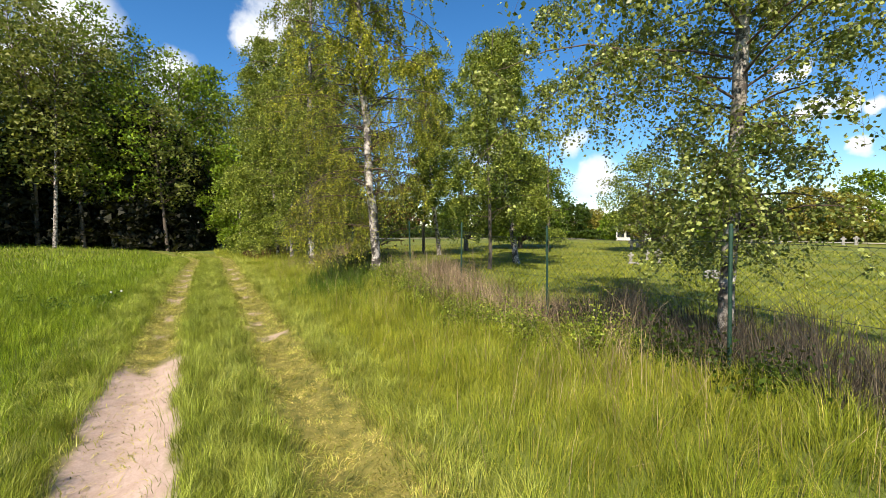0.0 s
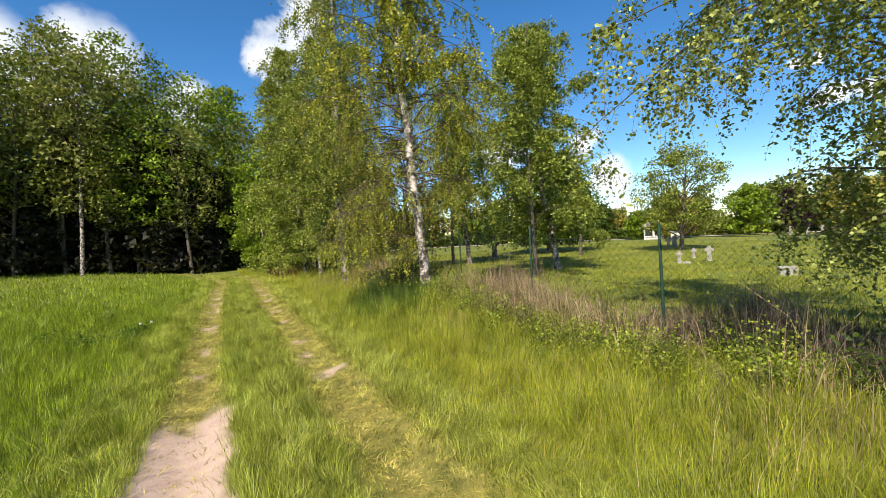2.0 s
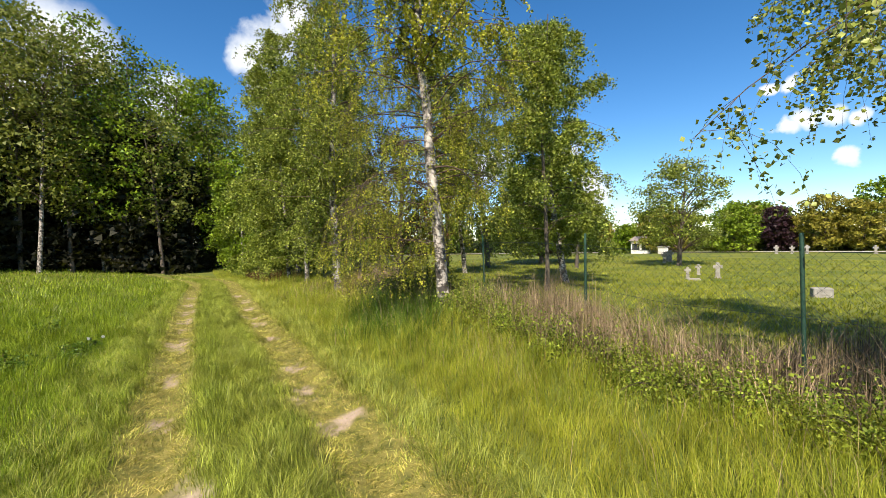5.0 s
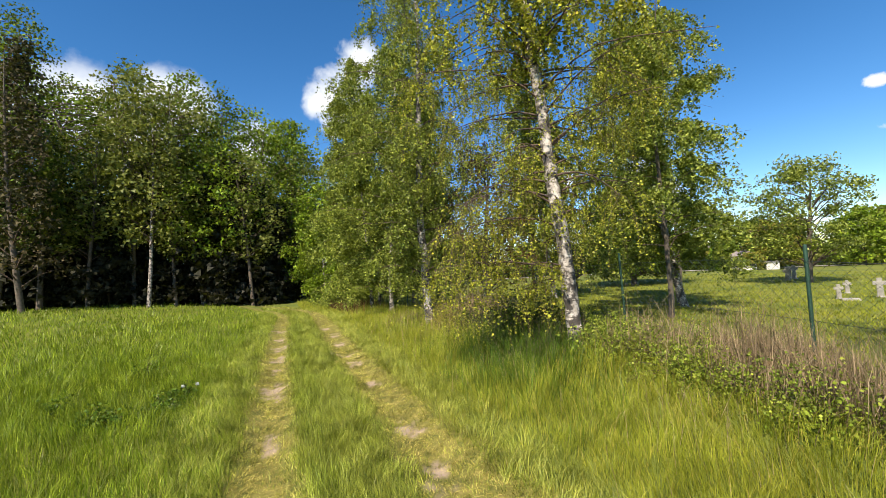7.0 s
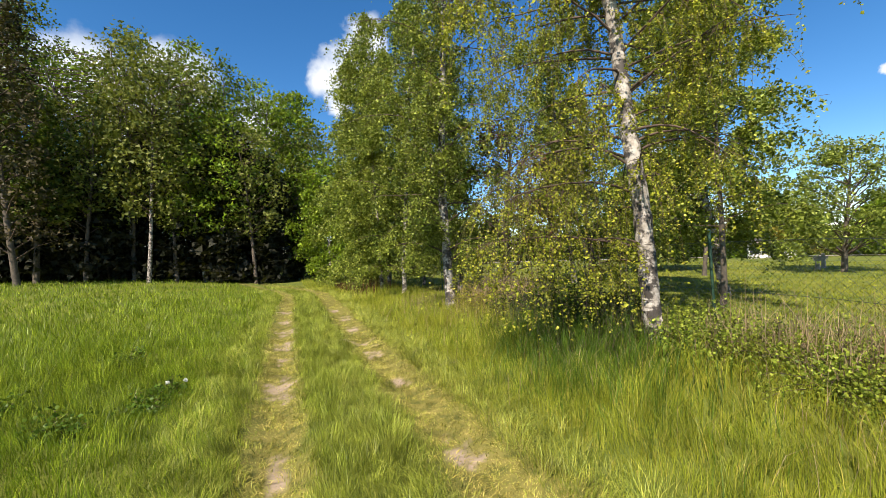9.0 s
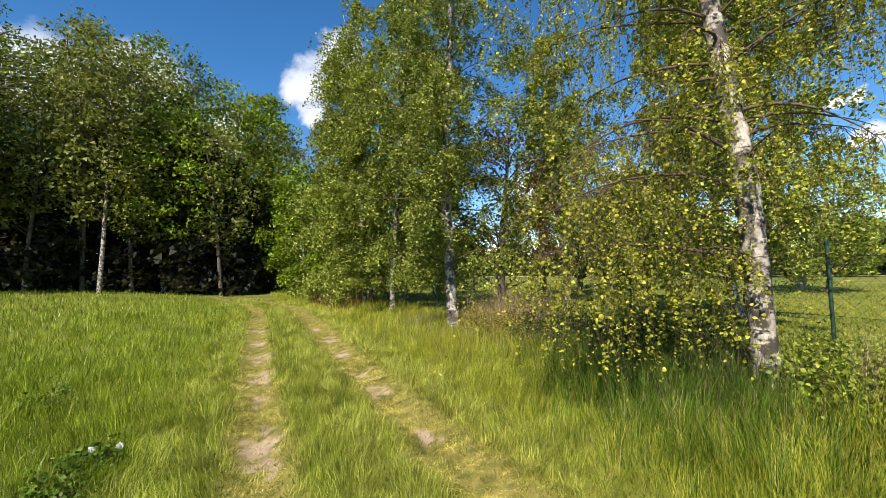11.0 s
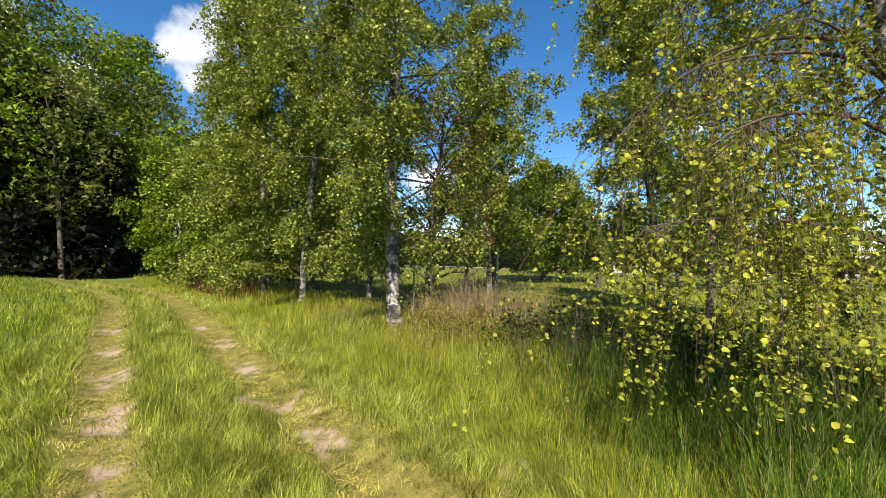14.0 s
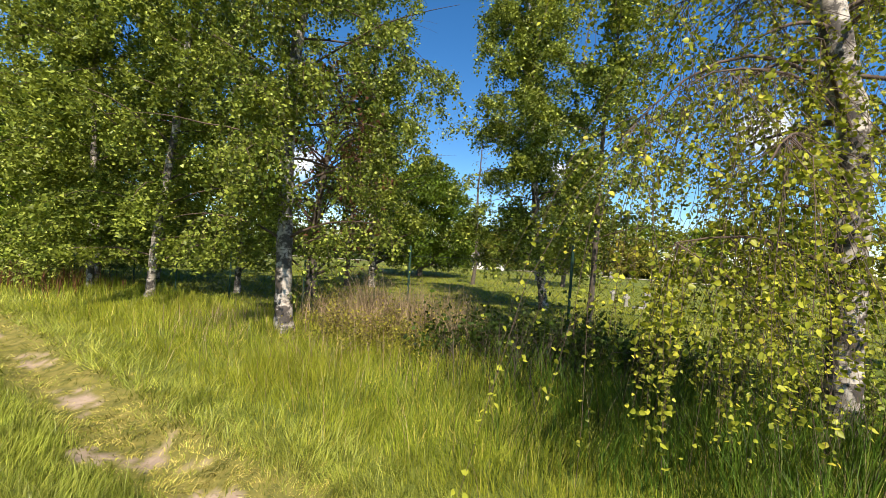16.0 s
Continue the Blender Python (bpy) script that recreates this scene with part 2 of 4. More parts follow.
M_WIRE = surface("dark_wire", [(0.4, (0.02, 0.035, 0.03)), (0.7, (0.05, 0.065, 0.055))], 12.0, 0.5, 0.1, 60.0, 0.4)
M_STONE = surface("pale_stone", [(0.35, (0.2, 0.19, 0.165)), (0.7, (0.4, 0.38, 0.34))], 5.0, 0.9, 0.5, 40.0)
M_RENDER = surface("white_render", [(0.3, (0.66, 0.63, 0.58)), (0.7, (0.8, 0.78, 0.74))], 0.6, 0.9)
M_ROOF = surface("roof_tile", [(0.3, (0.16, 0.13, 0.12)), (0.7, (0.28, 0.24, 0.22))], 1.5, 0.8)
M_GLASS = surface("dark_glazing", [(0.3, (0.02, 0.025, 0.03)), (0.7, (0.05, 0.055, 0.06))], 1.0, 0.08, 0.0)
M_CLOCK = leafy("seed_down", [(0.0, (0.6, 0.6, 0.57)), (1.0, (0.8, 0.8, 0.77))], (0.7, 0.7, 0.67), 0.3, 0.9)
M_GRAVEL = surface("pale_gravel", [(0.35, (0.36, 0.31, 0.25)), (0.7, (0.55, 0.49, 0.42))], 3.0, 0.95, 0.4)


def ground_material():
    m, n, l, out = nodes_of("ground_soil_and_turf")
    at = n.new("ShaderNodeAttribute")
    at.attribute_name = "cover"
    sep = n.new("ShaderNodeSeparateColor")
    l.new(at.outputs["Color"], sep.inputs[0])
    fine = noise_tex(n, l, 60.0, 5.0, 0.65)
    mid = noise_tex(n, l, 7.0, 4.0)
    big = noise_tex(n, l, 0.25, 4.0)
    turf = ramp(n, l, fine, [(0.3, (0.05, 0.075, 0.012)), (0.7, (0.15, 0.18, 0.03))])
    turf = mixcol(n, l, ramp(n, l, big, [(0.4, (0, 0, 0)), (0.65, (1, 1, 1))]), turf, (0.17, 0.18, 0.028))
    worn = ramp(n, l, mid, [(0.3, (0.09, 0.095, 0.022)), (0.55, (0.19, 0.17, 0.042)), (0.8, (0.28, 0.23, 0.075))])
    soil = ramp(n, l, mid, [(0.3, (0.33, 0.235, 0.185)), (0.7, (0.45, 0.345, 0.285))])
    soil = mixcol(n, l, 0.3, soil, ramp(n, l, fine, [(0.35, (0.26, 0.19, 0.14)), (0.65, (0.52, 0.41, 0.34))]))
    c = mixcol(n, l, sep.outputs[1], turf, worn)
    c = mixcol(n, l, sep.outputs[0], c, soil)
    b = n.new("ShaderNodeBsdfPrincipled")
    b.inputs["Roughness"].default_value = 0.95
    b.inputs["Specular IOR Level"].default_value = 0.2
    l.new(c, b.inputs["Base Color"])
    bp = n.new("ShaderNodeBump")
    bp.inputs["Strength"].default_value, bp.inputs["Distance"].default_value = 0.5, 0.015
    l.new(fine, bp.inputs["Height"])
    l.new(bp.outputs[0], b.inputs["Normal"])
    l.new(b.outputs[0], out.inputs[0])
    return m


M_GROUND = ground_material()


# ---------------------------------------------------------------- mesh helpers
def mesh_np(name, co, faces, mat, smooth=False):
    """A mesh from arrays; faces is a list of (n, k) index arrays."""
    me = bpy.data.meshes.new(name)
    co = np.asarray(co, dtype=np.float32)
    me.vertices.add(len(co))
    me.vertices.foreach_set("co", co.ravel())
    faces = [np.asarray(f, dtype=np.int32) for f in faces if len(f)]
    loops = np.concatenate([f.ravel() for f in faces])
    totals = np.concatenate([np.full(len(f), f.shape[1], np.int32) for f in faces])
    starts = np.concatenate([[0], np.cumsum(totals)[:-1]]).astype(np.int32)
    me.loops.add(len(loops))
    me.loops.foreach_set("vertex_index", loops)
    me.polygons.add(len(totals))
    me.polygons.foreach_set("loop_start", starts)
    if smooth:
        me.polygons.foreach_set("use_smooth", np.ones(len(totals), dtype=bool))
    me.update(calc_edges=True)
    me.materials.append(mat)
    return me


def child(name, me, parent, label=""):
    ob = new(name, me)
    ob.parent = parent
    return tagged(ob, label)


def part(name, bm, material, parent, label=""):
    me = bpy.data.meshes.new(name)
    bm.to_mesh(me)
    bm.free()
    me.materials.append(material)
    return child(name, me, parent, label)


def box(bm, cx, cy, cz, sx, sy, sz, bevel=0.0):
    r = bmesh.ops.create_cube(bm, size=1.0)
    for v in r["verts"]:
        v.co = Vector((v.co.x * sx + cx, v.co.y * sy + cy, v.co.z * sz + cz))
    if bevel:
        edges = {e for v in r["verts"] for e in v.link_edges}
        bmesh.ops.bevel(bm, geom=list(edges), offset=bevel, segments=1, affect="EDGES")


class Wood:
    """Collects tapered tubes into one mesh."""

    def __init__(self):
        self.co, self.quads, self.n = [], [], 0

    def tube(self, pts, radii, sides):
        pts = np.asarray(pts, float)
        k = len(pts)
        tan = np.gradient(pts, axis=0)
        tan /= np.linalg.norm(tan, axis=1)[:, None] + 1e-9
        ref = np.array([1.0, 0, 0]) if abs(tan[0][0]) < 0.8 else np.array([0, 1.0, 0])
        a = np.cross(tan, ref)
        a /= np.linalg.norm(a, axis=1)[:, None] + 1e-9
        b = np.cross(tan, a)
        ang = np.linspace(0, 2 * np.pi, sides, endpoint=False)
        ring = pts[:, None, :] + np.asarray(radii, float)[:, None, None] * (
            np.cos(ang)[None, :, None] * a[:, None, :] + np.sin(ang)[None, :, None] * b[:, None, :])
        i = np.arange(k - 1)[:, None] * sides + np.arange(sides)[None, :]
        j = np.arange(k - 1)[:, None] * sides + (np.arange(sides)[None, :] + 1) % sides
        self.quads.append(np.stack([i, j, j + sides, i + sides], -1).reshape(-1, 4) + self.n)
        self.co.append(ring.reshape(-1, 3))
        self.n += k * sides

    def mesh(self, name, mat):
        return mesh_np(name, np.concatenate(self.co), [np.concatenate(self.quads)], mat, True)


def leaves_mesh(name, p, size, mat, r, flat=0.5, hang=0.4, near=False, simple=False):
    """Small folded leaves at the points p, turned at random, tips hanging by hang: ovate where near, rhombic or plain pointed further off."""
    n = len(p)
    d = r.normal(size=(n, 3))
    d[:, 2] = d[:, 2] * flat - hang
    d /= np.linalg.norm(d, axis=1)[:, None]
    s = r.normal(size=(n, 3))
    s -= (s * d).sum(1)[:, None] * d
    s /= np.linalg.norm(s, axis=1)[:, None]
    nn = np.cross(d, s)
    ln = (size * r.uniform(0.55, 1.3, n))[:, None]
    w = ln * r.uniform(0.36, 0.48, n)[:, None]
    if near:
        q1, q2 = p + d * ln * 0.22 + nn * ln * 0.09, p + d * ln * 0.6 + nn * ln * 0.07
        co = np.stack([p, q1 + s * w * 0.9, q2 + s * w * 0.72, p + d * ln - nn * ln * 0.06, q2 - s * w * 0.72, q1 - s * w * 0.9], 1).reshape(-1, 3)
        b = np.arange(n) * 6
        f = np.concatenate([np.stack([b, b + 1, b + 2, b + 3], 1), np.stack([b, b + 3, b + 4, b + 5], 1)])
    elif size < 0.1 and not simple:
        co = np.stack([p, p + d * ln * 0.42 + s * w + nn * ln * 0.1, p + d * ln, p + d * ln * 0.42 - s * w + nn * ln * 0.1], 1).reshape(-1, 3)
        b = np.arange(n) * 4
        f = np.concatenate([np.stack([b, b + 1, b + 2], 1), np.stack([b, b + 2, b + 3], 1)])
    else:
        co = np.stack([p + d * ln * 0.1 + s * w * 1.2, p + d * ln, p - d * ln * 0.1 - s * w * 1.1], 1).reshape(-1, 3)
        b = np.arange(n) * 3
        f = np.stack([b, b + 1, b + 2], 1)
    return mesh_np(name, co, [f], mat)


def smoothstep(a, b, x):
    t = np.clip((x - a) / (b - a), 0, 1)
    return t * t * (3 - 2 * t)


def wave(x, y, seed=0.0):
    """Cheap smooth noise in about -1..1."""
    return (np.sin(x * 1.3 + seed * 1.7 + 1.1 * np.sin(y * 0.9 + seed)) + np.sin(y * 1.7 - seed * 2.3 + 1.3 * np.sin(x * 1.1 - seed))
            + np.sin((x + y) * 2.9 + seed) * 0.5) / 2.5


# ---------------------------------------------------------------- the lie of the land
def track_x(y):
    """Middle of the two ruts."""
    return 0.34 - 0.0085 * np.clip(y - 27, 0, 40) ** 2 + 0.02 * np.clip(y - 18, 0, 14)


def ground_z(x, y):
    x, y = np.asarray(x, float), np.asarray(y, float)
    z = -0.55 * smoothstep(20, 46, y) * smoothstep(-14, 0, x)
    z = z + 0.75 * smoothstep(-2, -26, x) * smoothstep(12, 44, y) + 0.12 * smoothstep(-1.5, -4, x)
    z = z - 0.5 * smoothstep(6, 26, x) * smoothstep(45, 18, y)
    z = z - 0.55 * smoothstep(28, 80, x)
    z = z + (0.2 + 0.25 * smoothstep(6, 10, y) * smoothstep(17, 13, y)) * np.exp(-((x - 4.5) / 1.1) ** 2) * smoothstep(40, 25, y)
    u = x - track_x(y)
    fade = smoothstep(60, 40, y)
    z = z - 0.085 * fade * (np.exp(-((u + 0.78) / 0.26) ** 2) + np.exp(-((u - 0.78) / 0.26) ** 2))
    z = z + 0.03 * fade * np.exp(-(u / 0.3) ** 2)
    near = smoothstep(40, 20, np.hypot(x, y - 8))
    return z + near * 0.015 * wave(x * 2.1, y * 2.1, 3.0)


# bare soil: x, y, half width, half length
BARE = [(-0.42, 4.4, 0.36, 2.6), (-0.46, 13.1, 0.23, 0.5), (1.0, 8.92, 0.14, 0.3), (1.15, 7.85, 0.2, 0.22), (1.14, 10.2, 0.14, 0.28),
        (-0.4, 16.15, 0.24, 0.45), (-0.37, 17.85, 0.2, 0.4), (1.17, 17.3, 0.14, 0.35), (1.16, 14.45, 0.17, 0.3), (1.14, 15.42, 0.16, 0.3),
        (-0.42, 19.6, 0.18, 0.4), (1.2, 19.3, 0.14, 0.4), (-0.4, 22.0, 0.2, 0.5), (1.16, 21.4, 0.12, 0.4), (-0.5, 8.9, 0.1, 0.2),
        (-0.44, 10.6, 0.1, 0.3), (1.12, 12.6, 0.12, 0.25), (2.0, 12.9, 0.12, 0.12), (0.82, 15.75, 0.12, 0.2), (-0.44, 14.9, 0.12, 0.35)]


def bare_mask(x, y):
    m = np.zeros_like(np.asarray(x, float))
    for bx, by, rx, ry in BARE:
        big = ry > 1
        if big:
            d = np.maximum(np.abs(x - bx - 0.05 * np.sin(y * 1.9) - 0.035 * np.sin(y * 5.3 + 1)) / rx, np.abs(y - by) / ry + 0.06 * np.sin(x * 9))
            m = np.maximum(m, smoothstep(1.12, 0.9, d + 0.08 * wave(x * 9, y * 9, 1.0)))
        else:
            d = np.hypot((x - bx) / rx, (y - by) / ry) + 0.75 * wave(x * 9, y * 6, by) + 0.75 * wave(x * 23, y * 31, by)
            m = np.maximum(m, 0.8 * smoothstep(1.05, 0.4, d))
    return m


def rut_mask(x, y):
    u = x - track_x(y)
    e = 0.08 * wave(x * 3, y * 3, 5.0)
    e = e + 0.05 * wave(x * 9, y * 7, 2.0)
    return np.maximum(smoothstep(0.5, 0.14, np.abs(u + 0.8) + e), smoothstep(0.6, 0.16, np.where(u > 0.84, 0.72, 1.0) * np.abs(u - 0.84) + e)) * smoothstep(60, 48, y)


def grid_ground():
    xs = np.concatenate([[-3000, -900, -300, -150, -90, -60], np.arange(-45, -8, 1.5), np.arange(-8, -1.6, 0.32), np.arange(-1.6, 2.4, 0.075),
                         np.arange(2.4, 8, 0.3), np.arange(8, 45, 1.5), [50, 60, 75, 100, 150, 300, 900, 3000]])
    ys = np.concatenate([[-3000, -900, -300, -100, -40, -20, -10, -5], np.arange(-2, 0.8, 0.5), np.arange(0.8, 24, 0.085), np.arange(24, 52, 0.5),
                         [54, 57, 60, 70, 85, 110, 150, 300, 900, 3000]])
    gx, gy = np.meshgrid(xs, ys)
    gz = ground_z(gx, gy)
    co = np.stack([gx, gy, gz], -1).reshape(-1, 3)
    nx, ny = len(xs), len(ys)
    i = (np.arange(ny - 1)[:, None] * nx + np.arange(nx - 1)[None, :]).ravel()
    me = mesh_np("ground", co, [np.stack([i, i + 1, i + nx + 1, i + nx], 1)], M_GROUND, True)
    a = me.color_attributes.new("cover", "FLOAT_COLOR", "POINT")
    col = np.zeros((len(co), 4), np.float32)
    col[:, 0], col[:, 1], col[:, 3] = bare_mask(co[:, 0], co[:, 1]), rut_mask(co[:, 0], co[:, 1]), 1
    a.data.foreach_set("color", col.ravel())
    return tagged(new("ground", me), "grassy meadow ground with two worn sandy wheel ruts", "ground", kind="structure")


grid_ground()


# ---------------------------------------------------------------- grass
WALK = np.array([(0.1, 0.5), (0.0, 3.0), (-0.1, 5.0), (-0.3, 7.0), (-0.5, 9.0), (-0.45, 11.8)])


def path_distance(x, y):
    d = np.full(len(x), 1e9)
    for wx, wy in WALK:
        d = np.minimum(d, np.hypot(x - wx, y - wy))
    return d


def scatter(x0, x1, y0, y1, per_m2, near, power, keep):
    """Random points whose density falls off with the distance from the walked line."""
    pts = []
    step = 2.0
    for ax in np.arange(x0, x1, step):
        for ay in np.arange(y0, y1, step):
            cx, cy = ax + step / 2, ay + step / 2
            d = max(path_distance(np.array([cx]), np.array([cy]))[0] - 0.7, near)
            n = int(per_m2 * (near / d) ** power * step * step * (1.0 if cy > 1 else 0.3))
            if n:
                pts.append(np.stack([rng.uniform(ax, ax + step, n), rng.uniform(ay, ay + step, n)], 1))
    p = np.concatenate(pts)
    return p[rng.uniform(size=len(p)) < keep(p[:, 0], p[:, 1])]


def blades(name, p, height, width, lean, mat, label, near_cut=5.2):
    """Curved tapering blades at p. height, width, lean: one value a blade."""
    n = len(p)
    d = path_distance(p[:, 0], p[:, 1])
    order = np.argsort(d)
    p, height, width, lean, d = p[order], height[order], width[order], lean[order], d[order]
    k = int(np.searchsorted(d, near_cut))
    base = np.stack([p[:, 0], p[:, 1], ground_z(p[:, 0], p[:, 1]) - 0.01], 1)
    a = rng.uniform(0, 2 * np.pi, n)
    side = np.stack([np.cos(a), np.sin(a), np.zeros(n)], 1) * (width / 2)[:, None]
    cell = 0.2 * np.clip(d / 4.0, 1, 4)
    tx = np.floor((p[:, 0] + 0.1 * wave(p[:, 0] * 6, p[:, 1] * 6, 3)) / cell)
    ty = np.floor((p[:, 1] + 0.1 * wave(p[:, 0] * 5, p[:, 1] * 7, 8)) / cell)
    lot = np.modf(np.abs(np.sin(tx * 12.9898 + ty * 78.233) * 43758.5453))[0]
    lot2 = np.modf(np.abs(np.sin(tx * 39.346 + ty * 11.135) * 24634.6345))[0]
    height = height * (0.76 + 0.46 * lot)
    b = 2 * np.pi * lot2 + rng.normal(0, 0.75, n)
    fall = np.stack([np.cos(b), np.sin(b), np.zeros(n)], 1) * (lean * height)[:, None]
    up = np.zeros((n, 3))
    up[:, 2] = height
    mid = base + up * 0.55 + fall * 0.3
    tip = base + up * np.sqrt(np.clip(1 - 0.5 * lean ** 2, 0.3, 1))[:, None] + fall
    c1 = np.stack([base - side, base + side, mid + side * 0.75, mid - side * 0.75, tip], 1)[:k].reshape(-1, 3)
    i = np.arange(k) * 5
    c2 = np.stack([base - side * 1.3, base + side * 1.3, tip], 1)[k:].reshape(-1, 3)
    j = np.arange(n - k) * 3 + k * 5
    me = mesh_np(name, np.concatenate([c1, c2]), [np.stack([i, i + 1, i + 2, i + 3], 1),
                 np.concatenate([np.stack([i + 3, i + 2, i + 4], 1), np.stack([j, j + 1, j + 2], 1)])], mat)
    return tagged(new(name, me), label, "grass", kind="stuff")


def wide(p, w0):
    d = np.maximum(path_distance(p[:, 0], p[:, 1]), 3.0)
    return w0 * (d / 3.0) ** 0.8


def U(p):
    return p[:, 0] - track_x(p[:, 1])


# field left of the track
p = scatter(-34, 0, -3, 52, 1350, 3.0, 1.8, lambda x, y: smoothstep(-1.05, -1.35, x - track_x(y)) )
u = U(p)
h = (0.15 + 0.11 * smoothstep(-1.3, -2.6, u)) * rng.uniform(0.6, 1.25, len(p)) * (1 + 0.2 * wave(p[:, 0] * 1.5, p[:, 1] * 1.5, 2)) * (1 + 0.25 * wave(p[:, 0] * 7, p[:, 1] * 7, 5))
blades("field_grass", p, h, wide(p, 0.0048), rng.uniform(0.1, 0.75, len(p)), M_FIELD, "tall lush green grass of the open field")
# short turf of the track: middle strip and ruts
p = scatter(-2, 3, -3, 50, 3000, 3.0, 1.6, lambda x, y: (np.abs(x - track_x(y)) < 1.3) * (1 - 0.9 * bare_mask(x, y) ** 0.7))
u = U(p)
rut = rut_mask(p[:, 0], p[:, 1]) + rng.normal(0, 0.2, len(p))
green = rut < 0.36
rut = np.clip(rut, 0, 1)
h = (0.17 * (1 - rut) ** 1.5 + 0.042) * rng.uniform(0.5, 1.3, len(p)) * (1 + 0.4 * wave(p[:, 0] * 3, p[:, 1] * 2, 4)) * (1 - 0.5 * np.exp(-((u - 0.02) / 0.2) ** 2))
g = p[green]
blades("strip_grass", g, h[green], wide(g, 0.0042), rng.uniform(0.15, 0.8, len(g)), M_STRIP, "fresh green grass between and beside the ruts")
p, h = p[~green], h[~green]
p, h = p[::2], h[::2]
blades("track_grass", p, h * 1.1, wide(p, 0.0062), rng.uniform(0.5, 1.5, len(p)), M_TRACK, "short worn yellowish grass on the farm track")
# pale flattened grass along the edges of the ruts
p = scatter(-3, 3, -3, 48, 1150, 3.0, 1.5, lambda x, y: np.maximum(smoothstep(0.5, 0.2, np.abs(x - track_x(y) + 1.55)), np.maximum(smoothstep(0.3, 0.1, np.abs(x - track_x(y) - 0.1)),
            smoothstep(0.4, 0.15, np.abs(x - track_x(y) - 1.45)))))
blades("bent_grass", p, 0.2 * rng.uniform(0.6, 1.3, len(p)), wide(p, 0.0043), rng.uniform(0.5, 1.1, len(p)), M_PALE, "pale bent grass along the wheel ruts")
# dead grass lying in the ruts
p = scatter(-2, 3, -3, 40, 1500, 3.0, 1.5, lambda x, y: rut_mask(x, y) * (1 - 0.75 * bare_mask(x, y)))
blades("dry_litter", p, 0.035 * rng.uniform(0.5, 1.4, len(p)), wide(p, 0.0065), rng.uniform(1.2, 3.5, len(p)), M_STRAW, "dead straw-coloured grass lying in the ruts")
# long fine grass of the verge, thinned where the shade-coloured grass grows
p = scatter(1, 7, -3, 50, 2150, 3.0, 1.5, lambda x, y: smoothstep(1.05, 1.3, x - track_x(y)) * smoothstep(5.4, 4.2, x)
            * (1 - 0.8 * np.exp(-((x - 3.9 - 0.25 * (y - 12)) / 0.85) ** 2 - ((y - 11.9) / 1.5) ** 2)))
u = U(p)
h = (0.065 + 0.22 * smoothstep(1.15, 2.8, u)) * rng.uniform(0.55, 1.25, len(p)) * (1 + 0.28 * wave(p[:, 0] * 1.3, p[:, 1] * 1.3, 6)) * (1 + 0.38 * wave(p[:, 0] * 7, p[:, 1] * 7, 3))
blades("verge_grass", p, h, wide(p, 0.0037), rng.uniform(0.05, 0.85, len(p)), M_VERGE, "long yellow-green grass of the verge")
# deep green grass under the hanging birch branches, their shade put into its colour
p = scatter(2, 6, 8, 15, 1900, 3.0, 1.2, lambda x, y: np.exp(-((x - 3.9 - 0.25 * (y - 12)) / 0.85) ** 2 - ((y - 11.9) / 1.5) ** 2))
blades("shade_lush_grass", p, 0.42 * rng.uniform(0.6, 1.25, len(p)), wide(p, 0.006), rng.uniform(0.1, 0.6, len(p)), M_SHADE_LUSH, "deep green grass under the hanging branches, coloured for their shade")
# mown meadow behind the fence
p = scatter(5, 45, -2, 46, 420, 6.0, 1.7, lambda x, y: smoothstep(4.9, 5.5, x))
h = 0.09 * rng.uniform(0.5, 1.4, len(p))
blades("meadow_grass", p, h, wide(p, 0.008), rng.uniform(0.2, 0.8, len(p)), M_MEADOW, "short mown grass of the meadow behind the fence")


# ---------------------------------------------------------------- trees
def bent_line(a, d, length, k, r, droop=0.0, wob=0.08):
    """Points from a along d, bending downward by droop and wandering."""
    pts = [np.array(a, float)]
    d = np.array(d, float) / np.linalg.norm(d)
    for _ in range(k):
        d = d + np.array([0, 0, -droop / k]) + r.normal(size=3) * wob
        d /= np.linalg.norm(d)
        pts.append(pts[-1] + d * length / k)
    return np.array(pts)


